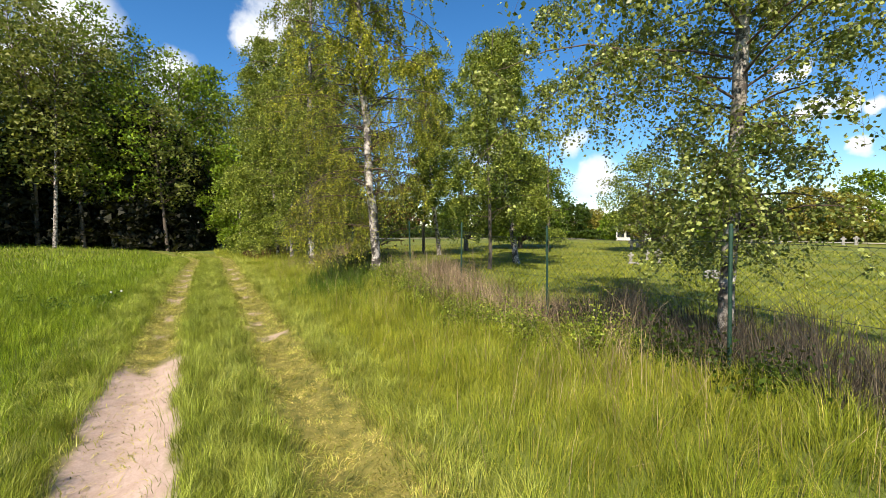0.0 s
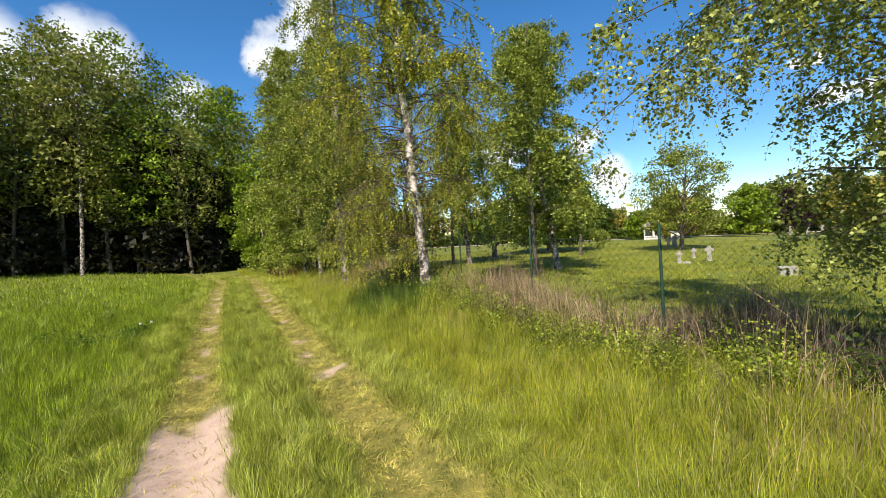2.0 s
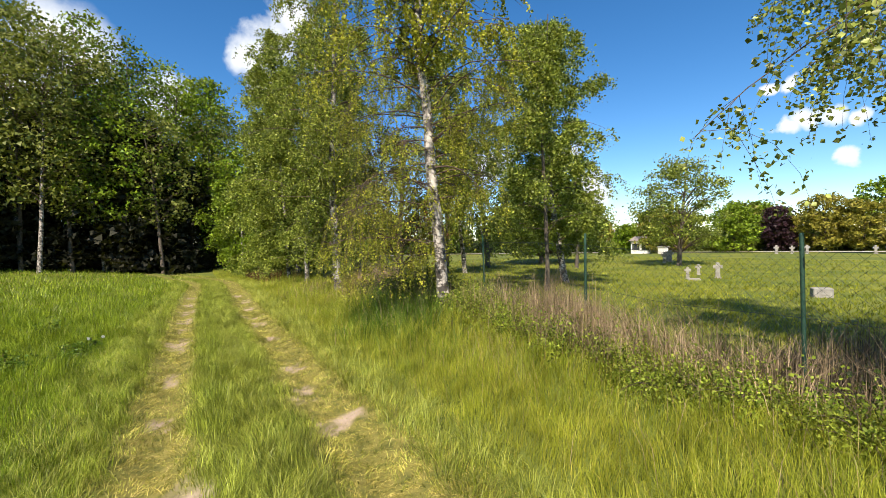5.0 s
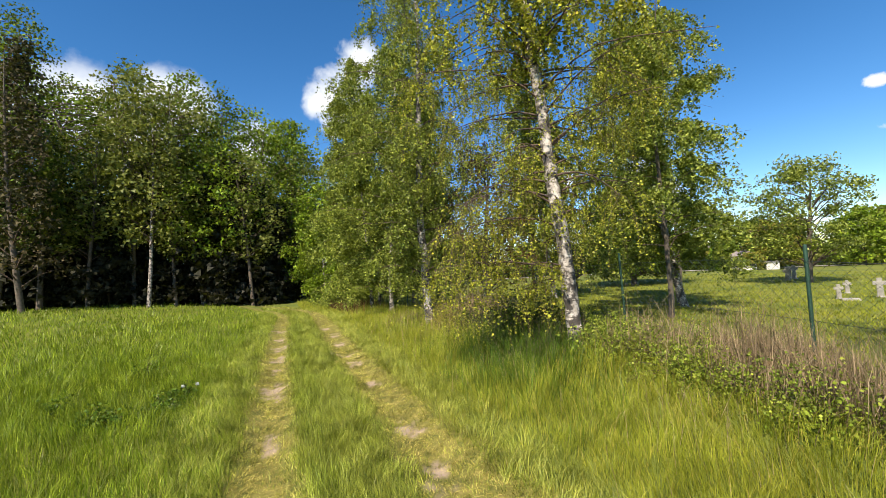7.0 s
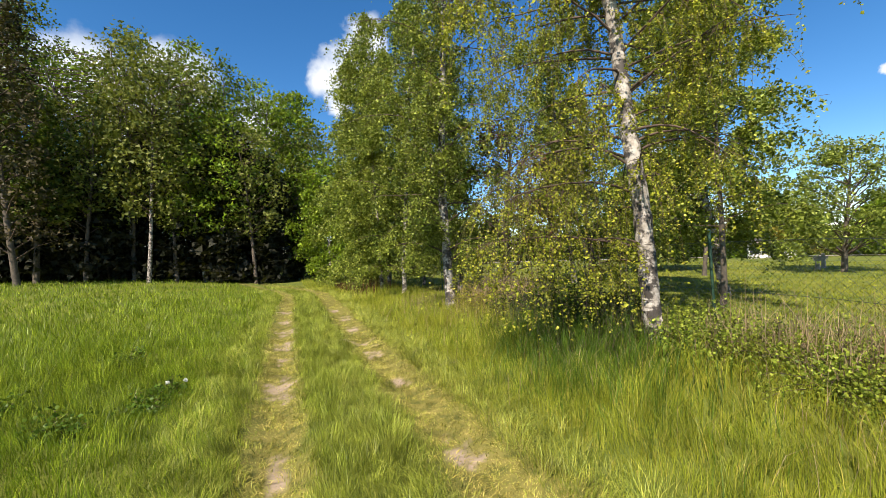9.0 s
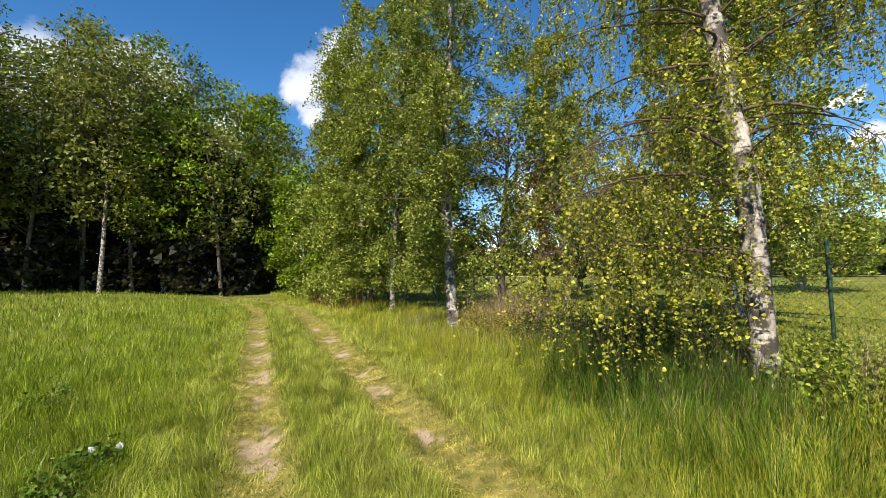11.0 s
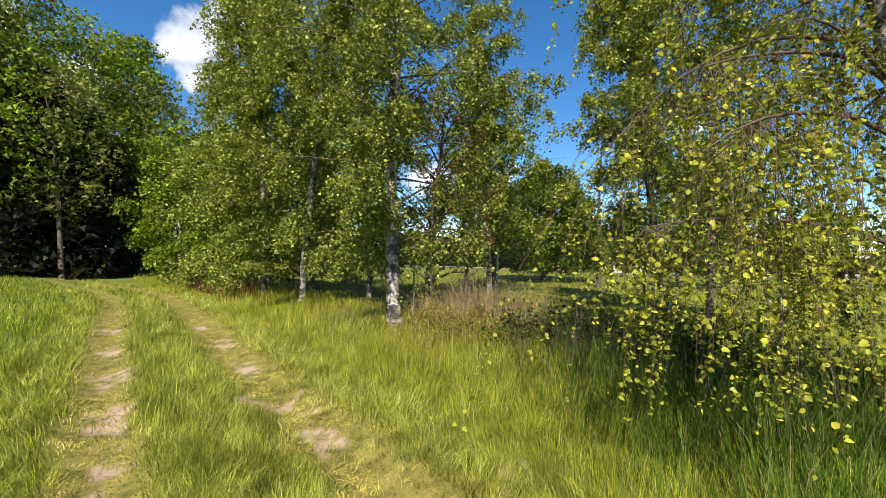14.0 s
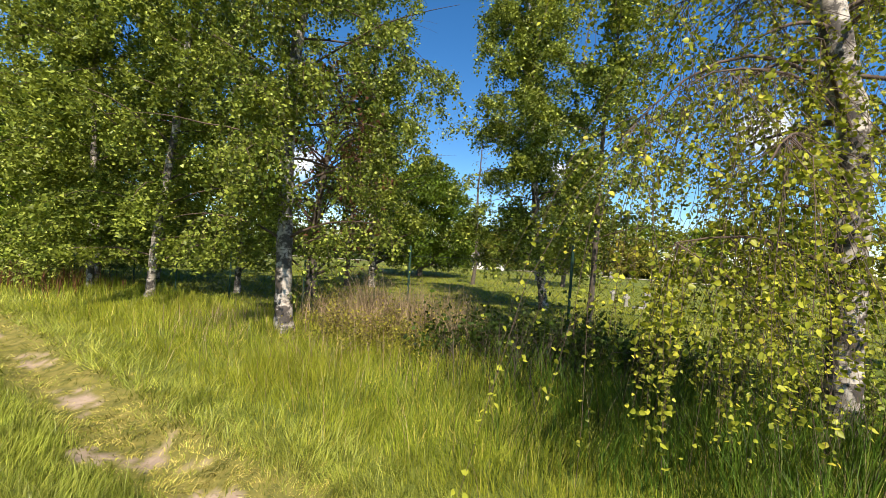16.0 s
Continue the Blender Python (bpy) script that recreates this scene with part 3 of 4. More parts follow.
def birch(base, height, spread, seed, leaf=0.05, leaf_mat=None, label="", trunk_pts=None, r0=0.14, first=0.12, limbs=34, twigs=9, per_twig=26,
          hang=1.1, category="tree", name="birch_tree", skirts=(), bark=None, low_len=1.0, group="", near=False, dense=1.0, clear=0.12, simple=False, open_side=None, thin_above=99.0):
    """A birch: tapering stem, rising limbs that droop, hanging twigs with leaves along them."""
    r = np.random.default_rng(seed)
    bz = float(ground_z(base[0], base[1])) - 0.08
    root = tagged(new(name), label, category, group)
    root.location = (base[0], base[1], bz)
    o = np.array([base[0], base[1], bz])
    if trunk_pts is None:
        t = bent_line((0, 0, 0), (r.normal() * 0.05, r.normal() * 0.05, 1), height, 12, r, 0, 0.035)
    else:
        q = np.array(trunk_pts, float) - o
        q[0] = (q[0][0], q[0][1], 0)
        top = bent_line(q[-1], (r.normal() * 0.03 - 0.04, r.normal() * 0.03, 1), max(height - q[-1][2], 1), 6, r, 0, 0.025)
        t = np.concatenate([q, top[1:]])
    fine = np.sort(np.concatenate([t[:, 2], np.arange(0.08, min(7.0, height - 1), 0.11)]))
    stem = np.stack([np.interp(fine, t[:, 2], t[:, 0]), np.interp(fine, t[:, 2], t[:, 1]), fine], 1)
    f = np.clip(fine / height, 0, 1)
    rad = (r0 * (1 - f) ** 0.85 + 0.012) * (1 + 0.45 * np.exp(-fine / 0.14)) * (1 + 0.045 * r.normal(size=len(fine)))
    stem[:, :2] += r.normal(size=(len(fine), 2)) * r0 * 0.05
    w = Wood()
    w.tube(stem, rad, 12)
    child("trunk", w.mesh("trunk", bark or M_BIRCH), root, "")
    tw, lp = Wood(), []

    def limb(line, thick):
        lw = Wood()
        lw.tube(line, np.linspace(thick, 0.003, len(line)), 5)
        child("limb", lw.mesh("limb", M_TWIG), root)

    def dress(line, droop_len, n):
        knots = r.uniform(0.06 if line[0][2] > 4.4 else 0.25, 1.0, max(2, n // 6))
        for _ in range(n):
            i = float(np.clip(knots[r.integers(0, len(knots))] + r.normal() * 0.05, 0.05, 1.0)) * (len(line) - 1)
            a = line[int(i)] + (line[min(int(i) + 1, len(line) - 1)] - line[int(i)]) * (i % 1)
            d = np.array([r.normal(), r.normal(), r.uniform(-0.5, 0.5)]) if not near else np.array([r.normal() * 0.5, r.normal() * 0.5, r.uniform(-0.9, 0.1)])
            s = bent_line(a, d, droop_len * r.uniform(0.35, 1.1), 4, r, 2.4, 0.12)
            if leaf < 0.07:
                tw.tube(s, np.linspace(0.003, 0.001, len(s)), 3)
            k = r.integers(int(per_twig * 0.6), int(per_twig * 1.3) + 1)
            if a[2] > thin_above:
                k = k // 3
            q = r.uniform(0.1, 1, k) * (len(s) - 1)
            qi = np.minimum(q.astype(int), len(s) - 2)
            lp.append(s[qi] + (s[qi + 1] - s[qi]) * (q - qi)[:, None] + r.normal(size=(k, 3)) * leaf * (0.45 if near else 0.9))

    for i in range(limbs):
        fr = first + (0.97 - first) * (i + r.uniform(0, 1)) / limbs
        z = fr * height
        a = np.array([np.interp(z, t[:, 2], t[:, 0]), np.interp(z, t[:, 2], t[:, 1]), z])
        az = i * 2.4 + r.uniform(-0.5, 0.5)
        if open_side is not None and z < 5.2 and math.cos(az - open_side) > 0.8:
            az += math.pi * 0.75
        ln = spread * (0.35 + 0.65 * math.sin(math.pi * min(1, 0.28 + 0.72 * fr)) ** 0.8) * r.uniform(0.7, 1.15) * (low_len if fr < 0.3 else 1)
        line = bent_line(a, (math.cos(az), math.sin(az), r.uniform(0.35, 0.9)), ln, 7, r, 0.9, 0.09)
        rr = max(0.006, r0 * 0.2 * (1 - fr) + 0.005)
        limb(line, rr)
        dress(line, hang, twigs // 2 if fr < 0.3 and low_len < 0.5 else twigs)
    for (sx, sy, sz), (dx, dy, dz), ln, n, hl in skirts:
        line = bent_line(np.array([sx, sy, sz]) - o, (dx, dy, dz), ln * 0.95, 7, r, 0.8, 0.07)
        limb(line, 0.022)
        dress(line, hl, int(n * dense))
    if tw.n:
        tagged(child("twigs", tw.mesh("twigs", M_TWIG), root, "fine hanging twigs"), kind="stuff")
    lp = np.concatenate(lp)
    lp = lp[lp[:, 2] > clear * r.uniform(0.75, 1.25, len(lp))]
    if near:
        high = lp[:, 2] > 5.0
        child("crown", leaves_mesh("crown", lp[high], leaf * 1.7, leaf_mat, r), root, "")
        child("hanging_foliage", leaves_mesh("hanging_foliage", lp[~high], leaf, M_LEAF_HANG, r, near=True), root, "low hanging leaves")
    else:
        child("crown", leaves_mesh("crown", lp, leaf, leaf_mat or M_LEAF_BIRCH, r, simple=simple), root, "")
    return root


def broadleaf(base, height, rx, seed, leaf, mat, label, low=0.25, clumps=60, per=40, clump_r=0.55, r0=0.16, name="tree", shape="round", bark=None, bz=None, group="", airy=False):
    """A broad tree: stem, forking limbs and a crown of uneven leaf clumps with gaps."""
    r = np.random.default_rng(seed)
    z0 = float(ground_z(base[0], base[1])) - 0.08 if bz is None else bz
    root = tagged(new(name), label, "tree", group)
    root.location = (base[0], base[1], z0)
    t = bent_line((0, 0, 0), (r.normal() * 0.04, r.normal() * 0.04, 1), height * 0.93, 8, r, 0, 0.03)
    f = np.linspace(0, 1, len(t))
    w = Wood()
    w.tube(t, r0 * (1 - f) ** 0.9 + 0.02, 8)
    child("trunk", w.mesh("trunk", bark or M_BARK), root, "")
    w, lp, single = Wood(), [], not group
    for i in range(clumps):
        fr = low + (1 - low) * ((i + r.uniform()) / clumps)
        g = (fr - low) / (1 - low)
        if shape == "round":
            prof = math.sqrt(max(0.02, 1 - (2 * g - 0.85) ** 2 / 1.35))
        elif shape == "cone":
            prof = 1.0 - 0.92 * g
        else:
            prof = 0.55 + 0.45 * math.sin(math.pi * g)
        az = i * 2.399 + r.uniform(-0.4, 0.4)
        rr = rx * prof * r.uniform(0.45, 1.12)
        c = np.array([math.cos(az) * rr, math.sin(az) * rr, fr * height]) + r.normal(size=3) * 0.25
        zt = max(low * 0.6 * height, c[2] - rr * 0.7)
        a = np.array([np.interp(zt, t[:, 2], t[:, 0]), np.interp(zt, t[:, 2], t[:, 1]), zt])
        if i % 2 == 0:
            m = (a + c) / 2 + np.array([0, 0, 0.12 * rr])
            bw = Wood() if single else w
            bw.tube([a, m, c], [max(0.02, r0 * 0.28 * (1 - fr) + 0.02), 0.02 + r0 * 0.08, 0.008], 4)
            if single:
                child("branch", bw.mesh("branch", M_TWIG), root)
        k = int(per * r.uniform(0.6, 1.4) * (0.7 if airy and g > 0.6 else 1.0))
        q = r.normal(size=(k, 3))
        q *= (r.uniform(0.3, 1, k) / (np.linalg.norm(q, axis=1) + 1e-6))[:, None]
        cr = clump_r * r.uniform(0.7, 1.4)
        lp.append(c + q * np.array([cr * 1.25, cr * 1.25, cr * 0.75]))
    if not single:
        tagged(child("branchwork", w.mesh("branchwork", M_TWIG), root), kind="stuff")
    lp = np.concatenate(lp)
    lp = lp[lp[:, 2] > 0.2]
    child("crown", leaves_mesh("crown", lp, leaf, mat, r, 0.7, 0.2), root, "")
    return root


BIRCH_LABEL = "birch with white bark and hanging green leaves"
# the birch with low hanging yellow branches beside the track
birch((4.24, 11.03), 13.0, 2.75, 11, 0.036, M_LEAF_YELLOW, "leaning birch with white bark and low hanging yellow-green branches",
      trunk_pts=[(4.3, 10.96, 0.0), (4.24, 11.0, 0.75), (4.18, 11.02, 2.1), (4.1, 11.04, 2.8), (4.12, 11.16, 3.5), (4.18, 11.32, 4.45), (4.08, 11.4, 5.6)],
      r0=0.118, first=0.17, limbs=86, twigs=22, per_twig=42, hang=1.25, low_len=0.49, near=True, dense=0.85, open_side=radians(-120), thin_above=9.5,
      skirts=[((4.16, 11.05, 2.4), (-0.9, 0.5, 0.6), 2.4, 70, 2.0), ((4.14, 11.1, 2.9), (-0.8, 0.55, 0.5), 2.1, 60, 2.4), ((4.2, 11.1, 2.2), (0.1, 1.0, 0.4), 0.9, 34, 1.8),
              ((4.16, 11.2, 3.2), (-0.95, 0.5, 0.5), 2.4, 64, 2.6), ((4.14, 11.05, 1.7), (-0.85, 0.55, 0.5), 2.3, 60, 1.3), ((4.18, 11.3, 3.9), (-0.85, 0.7, 0.3), 1.8, 56, 2.8),
              ((4.2, 11.0, 1.5), (-0.3, 0.9, 0.3), 0.9, 30, 1.1), ((4.16, 11.3, 4.4), (-0.95, 0.3, 0.3), 1.6, 22, 1.3), ((4.2, 11.1, 3.0), (0.9, -0.4, 0.6), 1.5, 36, 1.3),
              ((4.16, 11.2, 3.8), (0.5, -0.8, 0.6), 1.6, 40, 1.5), ((4.16, 11.4, 5.0), (-0.85, 0.55, 0.4), 2.0, 36, 2.2), ((4.1, 11.45, 5.8), (-0.6, 0.8, 0.4), 1.6, 50, 2.6),
              ((4.1, 11.4, 5.4), (-1.0, -0.1, 0.4), 1.5, 20, 1.2), ((4.1, 11.45, 6.6), (-0.8, 0.5, 0.4), 2.0, 36, 2.0), ((4.16, 11.3, 4.2), (0.8, -0.6, 0.5), 2.2, 46, 1.0),
              ((4.18, 11.05, 2.7), (-0.6, -0.5, 0.6), 0.8, 16, 1.5), ((4.16, 11.2, 3.6), (-0.8, -0.5, 0.5), 1.1, 24, 1.8), ((4.2, 11.0, 1.7), (-0.9, 0.1, 0.5), 0.9, 20, 1.1),
              ((4.1, 11.4, 5.2), (0.9, -0.3, 0.4), 2.4, 46, 1.0), ((4.16, 11.4, 6.0), (0.5, -0.9, 0.4), 2.2, 44, 1.0)])
# the birch in front of the undergrowth coloured dark for its shade
birch((6.3, 3.3), 11.0, 3.4, 12, 0.05, M_LEAF_SILVER, "birch with pale cracked bark and sparse green leaves behind the fence",
      trunk_pts=[(6.4, 3.35, 0), (6.3, 3.28, 1.0), (6.1, 3.15, 2.0), (6.0, 3.05, 3.4), (5.95, 3.0, 5.0)], r0=0.09, low_len=0.4, first=0.14, limbs=88, twigs=36, per_twig=54, hang=1.1, thin_above=5.6)
# the row along the track
birch((4.1, 18.05), 14.5, 2.9, 13, 0.062, M_LEAF_BIRCH, BIRCH_LABEL + " beside the track", first=0.08, low_len=0.8, limbs=60, twigs=24, per_twig=40, hang=1.1, r0=0.13, clear=0.35, thin_above=9.5,
      trunk_pts=[(4.1, 18.0, 0), (4.08, 18.05, 0.6), (4.05, 18.1, 1.9), (4.0, 18.15, 4.0)],
      skirts=[((4.05, 18.05, 2.4), (-0.9, -0.3, 0.6), 1.3, 30, 0.8), ((4.0, 18.1, 3.8), (-0.8, -0.5, 0.6), 1.3, 36, 0.9),
              ((4.0, 18.1, 4.4), (-0.4, -0.9, 0.4), 1.3, 36, 1.3), ((4.0, 18.1, 5.4), (-0.7, -0.6, 0.4), 1.4, 36, 1.3), ((4.0, 18.1, 6.5), (-0.5, -0.8, 0.4), 1.4, 36, 1.3)])
ROW = [((4.2, 23.5), 15.5, 3.1, 14, 0.075, M_LEAF_BIRCH, 60, 24, 70), ((4.0, 26.8), 13.0, 2.5, 15, 0.085, M_LEAF_BIRCH, 54, 22, 56), ((5.0, 29.6), 14.0, 3.2, 16, 0.11, M_LEAF_BIRCH, 46, 20, 42),
       ((3.9, 33.5), 11.0, 3.0, 17, 0.13, M_LEAF_BIRCH, 42, 18, 40), ((4.6, 37.5), 9.5, 3.0, 18, 0.15, M_LEAF_FRESH, 36, 17, 36), ((3.0, 41.0), 8.0, 2.8, 19, 0.17, M_LEAF_FRESH, 32, 16, 34),
       ((7.2, 24.8), 12.5, 2.8, 20, 0.1, M_LEAF_BIRCH, 46, 20, 46), ((7.6, 31.5), 12.0, 3.0, 25, 0.13, M_LEAF_BIRCH, 40, 18, 38)]
for b, h, s, seed, lf, lm, li, tg, pt in ROW:
    birch(b, h, s, seed, lf, lm, BIRCH_LABEL + " in the row", first=0.05, limbs=li, twigs=tg, per_twig=pt, hang=1.2, r0=0.085, group="birch row along the track",
          clear=0.95 if b[1] < 30 else 0.4, simple=True, thin_above=11.5)
# trees standing in the meadow
birch((14.0, 17.1), 12.5, 3.2, 21, 0.09, M_LEAF_BIRCH, "tall birch standing in the mown meadow", first=0.12, limbs=62, twigs=24, per_twig=54, r0=0.15, simple=True)
birch((14.2, 25.6), 13.5, 4.2, 22, 0.11, M_LEAF_BIRCH, "slender birch standing in the meadow", first=0.2, limbs=46, twigs=18, per_twig=44, r0=0.13)
birch((10.6, 14.7), 9.5, 2.4, 23, 0.08, M_LEAF_BIRCH, "young birch with a dark stem in the meadow", first=0.2, limbs=38, twigs=16, per_twig=44, r0=0.07, bark=M_BARK, simple=True)
birch((13.4, 26.4), 11.0, 2.8, 24, 0.15, M_LEAF_BIRCH, "slender birch with a dark stem in the meadow", first=0.2, limbs=36, twigs=15, per_twig=28, r0=0.1, bark=M_BARK)
broadleaf((8.7, 23.1), 7.6, 2.3, 31, 0.12, M_LEAF_RED, "copper-leaved tree among the birches", 0.16, 70, 50, 0.6)
broadleaf((19.5, 30.5), 11.0, 3.4, 32, 0.14, M_LEAF_DARK, "dense dark green tree in the meadow", 0.15, 90, 60, 0.7, 0.2)
broadleaf((27.0, 32.5), 8.8, 4.0, 33, 0.19, M_LEAF_WOOD, "wide dense green tree in the meadow", 0.13, 200, 190, 0.8, 0.22)
broadleaf((30.6, 21.9), 7.6, 2.9, 34, 0.14, M_LEAF_BIRCH, "young oak with fresh olive leaves in the meadow", 0.22, 100, 130, 0.6, 0.16)

# ---------------------------------------------------------------- wood at the end of the field
wr = np.random.default_rng(40)
k = 0
for row, (dist, n, hmin, hmax) in enumerate(((0, 17, 12, 19), (5, 17, 17, 24), (11, 15, 20, 27))):
    for i in range(n):
        s = (i + wr.uniform(-0.3, 0.3)) / (n - 1)
        x = -46 + 50 * s
        y = 45.5 + 5.0 * s + dist + wr.uniform(-1.2, 1.2)
        if x > -1 and row == 0:
            continue
        h = wr.uniform(hmin, hmax) * (1.38 - 0.54 * s)
        mat = (M_LEAF_WOOD, M_LEAF_FRESH, M_LEAF_DARK, M_LEAF_GREY, M_LEAF_WOOD)[int(wr.integers(0, 5))]
        kind = "green deciduous tree at the edge of the dark wood"
        if mat is M_LEAF_GREY:
            broadleaf((x, y), h, 2.6, 100 + k, 0.24, mat, "grey-green birch at the edge of the dark wood", 0.34, 80, 40, 0.95, 0.16, "birch_tree", "tall", group="trees of the wood", airy=True)
        else:
            broadleaf((x, y), h, 3.4, 100 + k, 0.27, mat, kind, 0.3, 90, 62, 1.05, 0.22, "tree", "round", group="trees of the wood", airy=True)
        k += 1
# added cone trees whose near-black leaves paint the shade under the canopy
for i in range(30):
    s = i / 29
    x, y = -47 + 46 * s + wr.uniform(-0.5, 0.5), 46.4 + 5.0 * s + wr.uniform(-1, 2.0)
    broadleaf((x, y), wr.uniform(8, 14), 2.9, 300 + i, 0.45, M_WOOD_SHADE, "added cone tree coloured near-black as the shade under the wood", 0.02, 52, 42, 1.0, 0.06, "added_shade_tree", "cone", group="undergrowth of the wood")
broadleaf((-10.6, 46.5), 19, 2.6, 390, 0.28, M_LEAF_GREY, "slender birch with a pale stem before the wood", 0.3, 80, 34, 0.9, 0.15, "birch_tree", "tall", M_BIRCH)
for x, y, h in ((-12.4, 49.5, 21.5), (-9.6, 50.5, 20), (-7.2, 50.0, 18.5)):
    broadleaf((x, y), h, 2.4, 380 + int(h), 0.26, M_LEAF_GREY, "grey-green birch at the edge of the dark wood", 0.35, 80, 34, 0.9, 0.13, "birch_tree", "tall", M_BIRCH, group="trees of the wood")
broadleaf((0.8, 58.0), 21, 3.6, 391, 0.28, M_LEAF_FRESH, "tall fresh green oak behind the bend of the track", 0.1, 130, 110, 1.1, 0.25)
for x, y, h in ((-32, 41, 24), (-17.5, 43.8, 20)):
    broadleaf((x, y), h, 2.5, 400 + int(h), 0.24, M_PINE, "dark brownish pine at the edge of the wood", 0.15, 110, 45, 0.8, 0.2, "pine_tree", "cone")


for i, (x, y, h) in enumerate(((6.5, 55, 13), (9.5, 58, 14), (13, 59, 13), (17, 62, 14), (21, 64, 13), (4.0, 52, 12))):
    broadleaf((x, y), h, 3.4, 420 + i, 0.3, (M_LEAF_WOOD, M_LEAF_FRESH)[i % 2], "green tree standing behind the birch row", 0.08, 80, 60, 1.1, 0.2, group="trees behind the birch row")


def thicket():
    """Dense growth, coloured near-black as the wood's shade, that closes the view through it."""
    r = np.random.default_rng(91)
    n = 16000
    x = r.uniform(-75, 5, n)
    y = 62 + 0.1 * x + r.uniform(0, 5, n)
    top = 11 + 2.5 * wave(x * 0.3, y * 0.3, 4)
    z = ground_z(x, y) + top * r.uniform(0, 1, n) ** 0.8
    ob = tagged(new("thicket"), "dense thicket deep in the wood, coloured near-black as shade", "bush")
    child("foliage", leaves_mesh("foliage", np.stack([x, y, z], 1), 0.95, M_WOOD_SHADE, r, 0.7, 0.1), ob)


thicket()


# ---------------------------------------------------------------- chain-link fence
def fence():
    root = tagged(new("fence"), "green chain-link fence with slim steel posts", "fence")
    ys = np.arange(-2.95, 46, 2.75)
    fx = lambda y: 5.0 + 0.028 * (y - 5.3) if y < 14 else 5.24
    pm = None
    for y in ys:
        x = fx(y)
        z = float(ground_z(x, y))
        if pm is None:
            w = Wood()
            w.tube([(0, 0, -0.1), (0, 0, 0.8), (0, 0, 1.58), (0, 0, 1.6), (0, 0, 1.605)], [0.02, 0.02, 0.02, 0.016, 0.002], 10)
            pm = w.mesh("post", M_POST)
        child("post", pm, root, "").matrix_basis = pose(x, y, z, float(rng.uniform(-1.2, 1.2)), float(rng.uniform(-1.2, 1.2)))
    for hgt in (0.12, 0.78, 1.42):
        w = Wood()
        w.tube([(fx(y), y, float(ground_z(fx(y), y)) + hgt - (0.02 if i % 2 else 0)) for i, y in enumerate(np.arange(-2.95, 46, 1.375))], [0.0028] * 36, 4)
        child("tension_wire", w.mesh("tension_wire", M_WIRE), root)
    cell, w = 0.12, Wood()
    for s in np.arange(-3, 43, cell):
        for sgn in (1, -1):
            y0 = s if sgn > 0 else s + 1.3
            pts = []
            for q in (0.0, 0.5, 1.0):
                y = y0 + sgn * 1.3 * q
                pts.append((fx(y) - 0.034, y, float(ground_z(fx(y), y)) + 0.12 + 1.3 * q))
            w.tube(pts, [0.0017] * 3, 3)
    tagged(child("wire_net", w.mesh("wire_net", M_WIRE), root, "diamond wire netting"), kind="stuff")


fence()


# ---------------------------------------------------------------- undergrowth along the fence
def stalks(name, x0, x1, y0, y1, n, hmin, hmax, mat, label, keep, lean=0.35, w0=0.006):
    p = np.stack([rng.uniform(x0, x1, n), rng.uniform(y0, y1, n)], 1)
    p = p[rng.uniform(size=n) < keep(p[:, 0], p[:, 1])]
    h = rng.uniform(hmin, hmax, len(p)) * (0.85 + 0.25 * wave(p[:, 0] * 1.7, p[:, 1] * 1.7, 8))
    d = np.maximum(path_distance(p[:, 0], p[:, 1]), 4.0)
    return blades(name, p, h, w0 * (d / 4.0) ** 0.6, np.abs(rng.normal(0, lean, len(p))).clip(0, 1.1), mat, label, 30.0)


stalks("dry_stalks", 4.0, 5.8, 3.5, 10.4, 36000, 0.4, 1.1, M_STALK, "dry pinkish stalks standing along the fence",
       lambda x, y: np.exp(-((x - 4.8) / 0.6) ** 2) * (0.2 + 0.8 * smoothstep(-0.2, 0.6, wave(x * 1.2, y * 1.2, 9))) * (0.12 + 0.88 * smoothstep(4.4, 5.6, y)), 0.5)
stalks("dry_stalks", 4.1, 5.9, 14.6, 18.4, 11000, 0.55, 1.2, M_STALK, "dry reddish stalks in a clump by the fence", lambda x, y: np.exp(-((x - 5.0) / 0.5) ** 2 - ((y - 16.4) / 1.3) ** 2), 0.4)
# the birch's shade is put into the dark tone of these stems
stalks("dead_stems", 4.3, 8.5, -1.0, 6.2, 11000, 0.4, 0.9, M_STALK_DARK_SHADE, "dead stems under the birch, coloured darker for its shade", lambda x, y: smoothstep(4.4, 5.0, x) * smoothstep(8.4, 6.6, x) * smoothstep(6.6, 5.0, y), 0.3)
stalks("dead_stems", 3.2, 5.4, 10.6, 15.0, 2600, 0.3, 0.9, M_STALK_DARK_SHADE, "dark dead stems under the hanging branches", lambda x, y: np.exp(-((x - 4.4) / 0.7) ** 2), 0.5)
stalks("straw", 1.8, 4.4, 1.0, 20.0, 5000, 0.35, 0.75, M_STALK, "single straw-coloured seed stems in the verge", lambda x, y: smoothstep(1.7, 3.4, x) * (0.25 + 0.75 * smoothstep(0.0, 0.6, wave(x * 1.1, y * 0.9, 12))), 0.45, 0.003)
stalks("straw", 3.6, 4.5, 2.9, 4.3, 260, 0.7, 1.1, M_STALK, "bent clump of pale straw", lambda x, y: np.exp(-((x - 4.1) / 0.3) ** 2 - ((y - 3.5) / 0.4) ** 2), 0.8, 0.004)
stalks("sorrel_stems", 2.6, 5.5, 25, 36, 2600, 0.4, 0.8, M_LEAF_RED, "reddish sorrel stems beside the far track", lambda x, y: np.exp(-((x - 3.4) / 0.9) ** 2 - ((y - 30.5) / 4) ** 2), 0.3, 0.01)


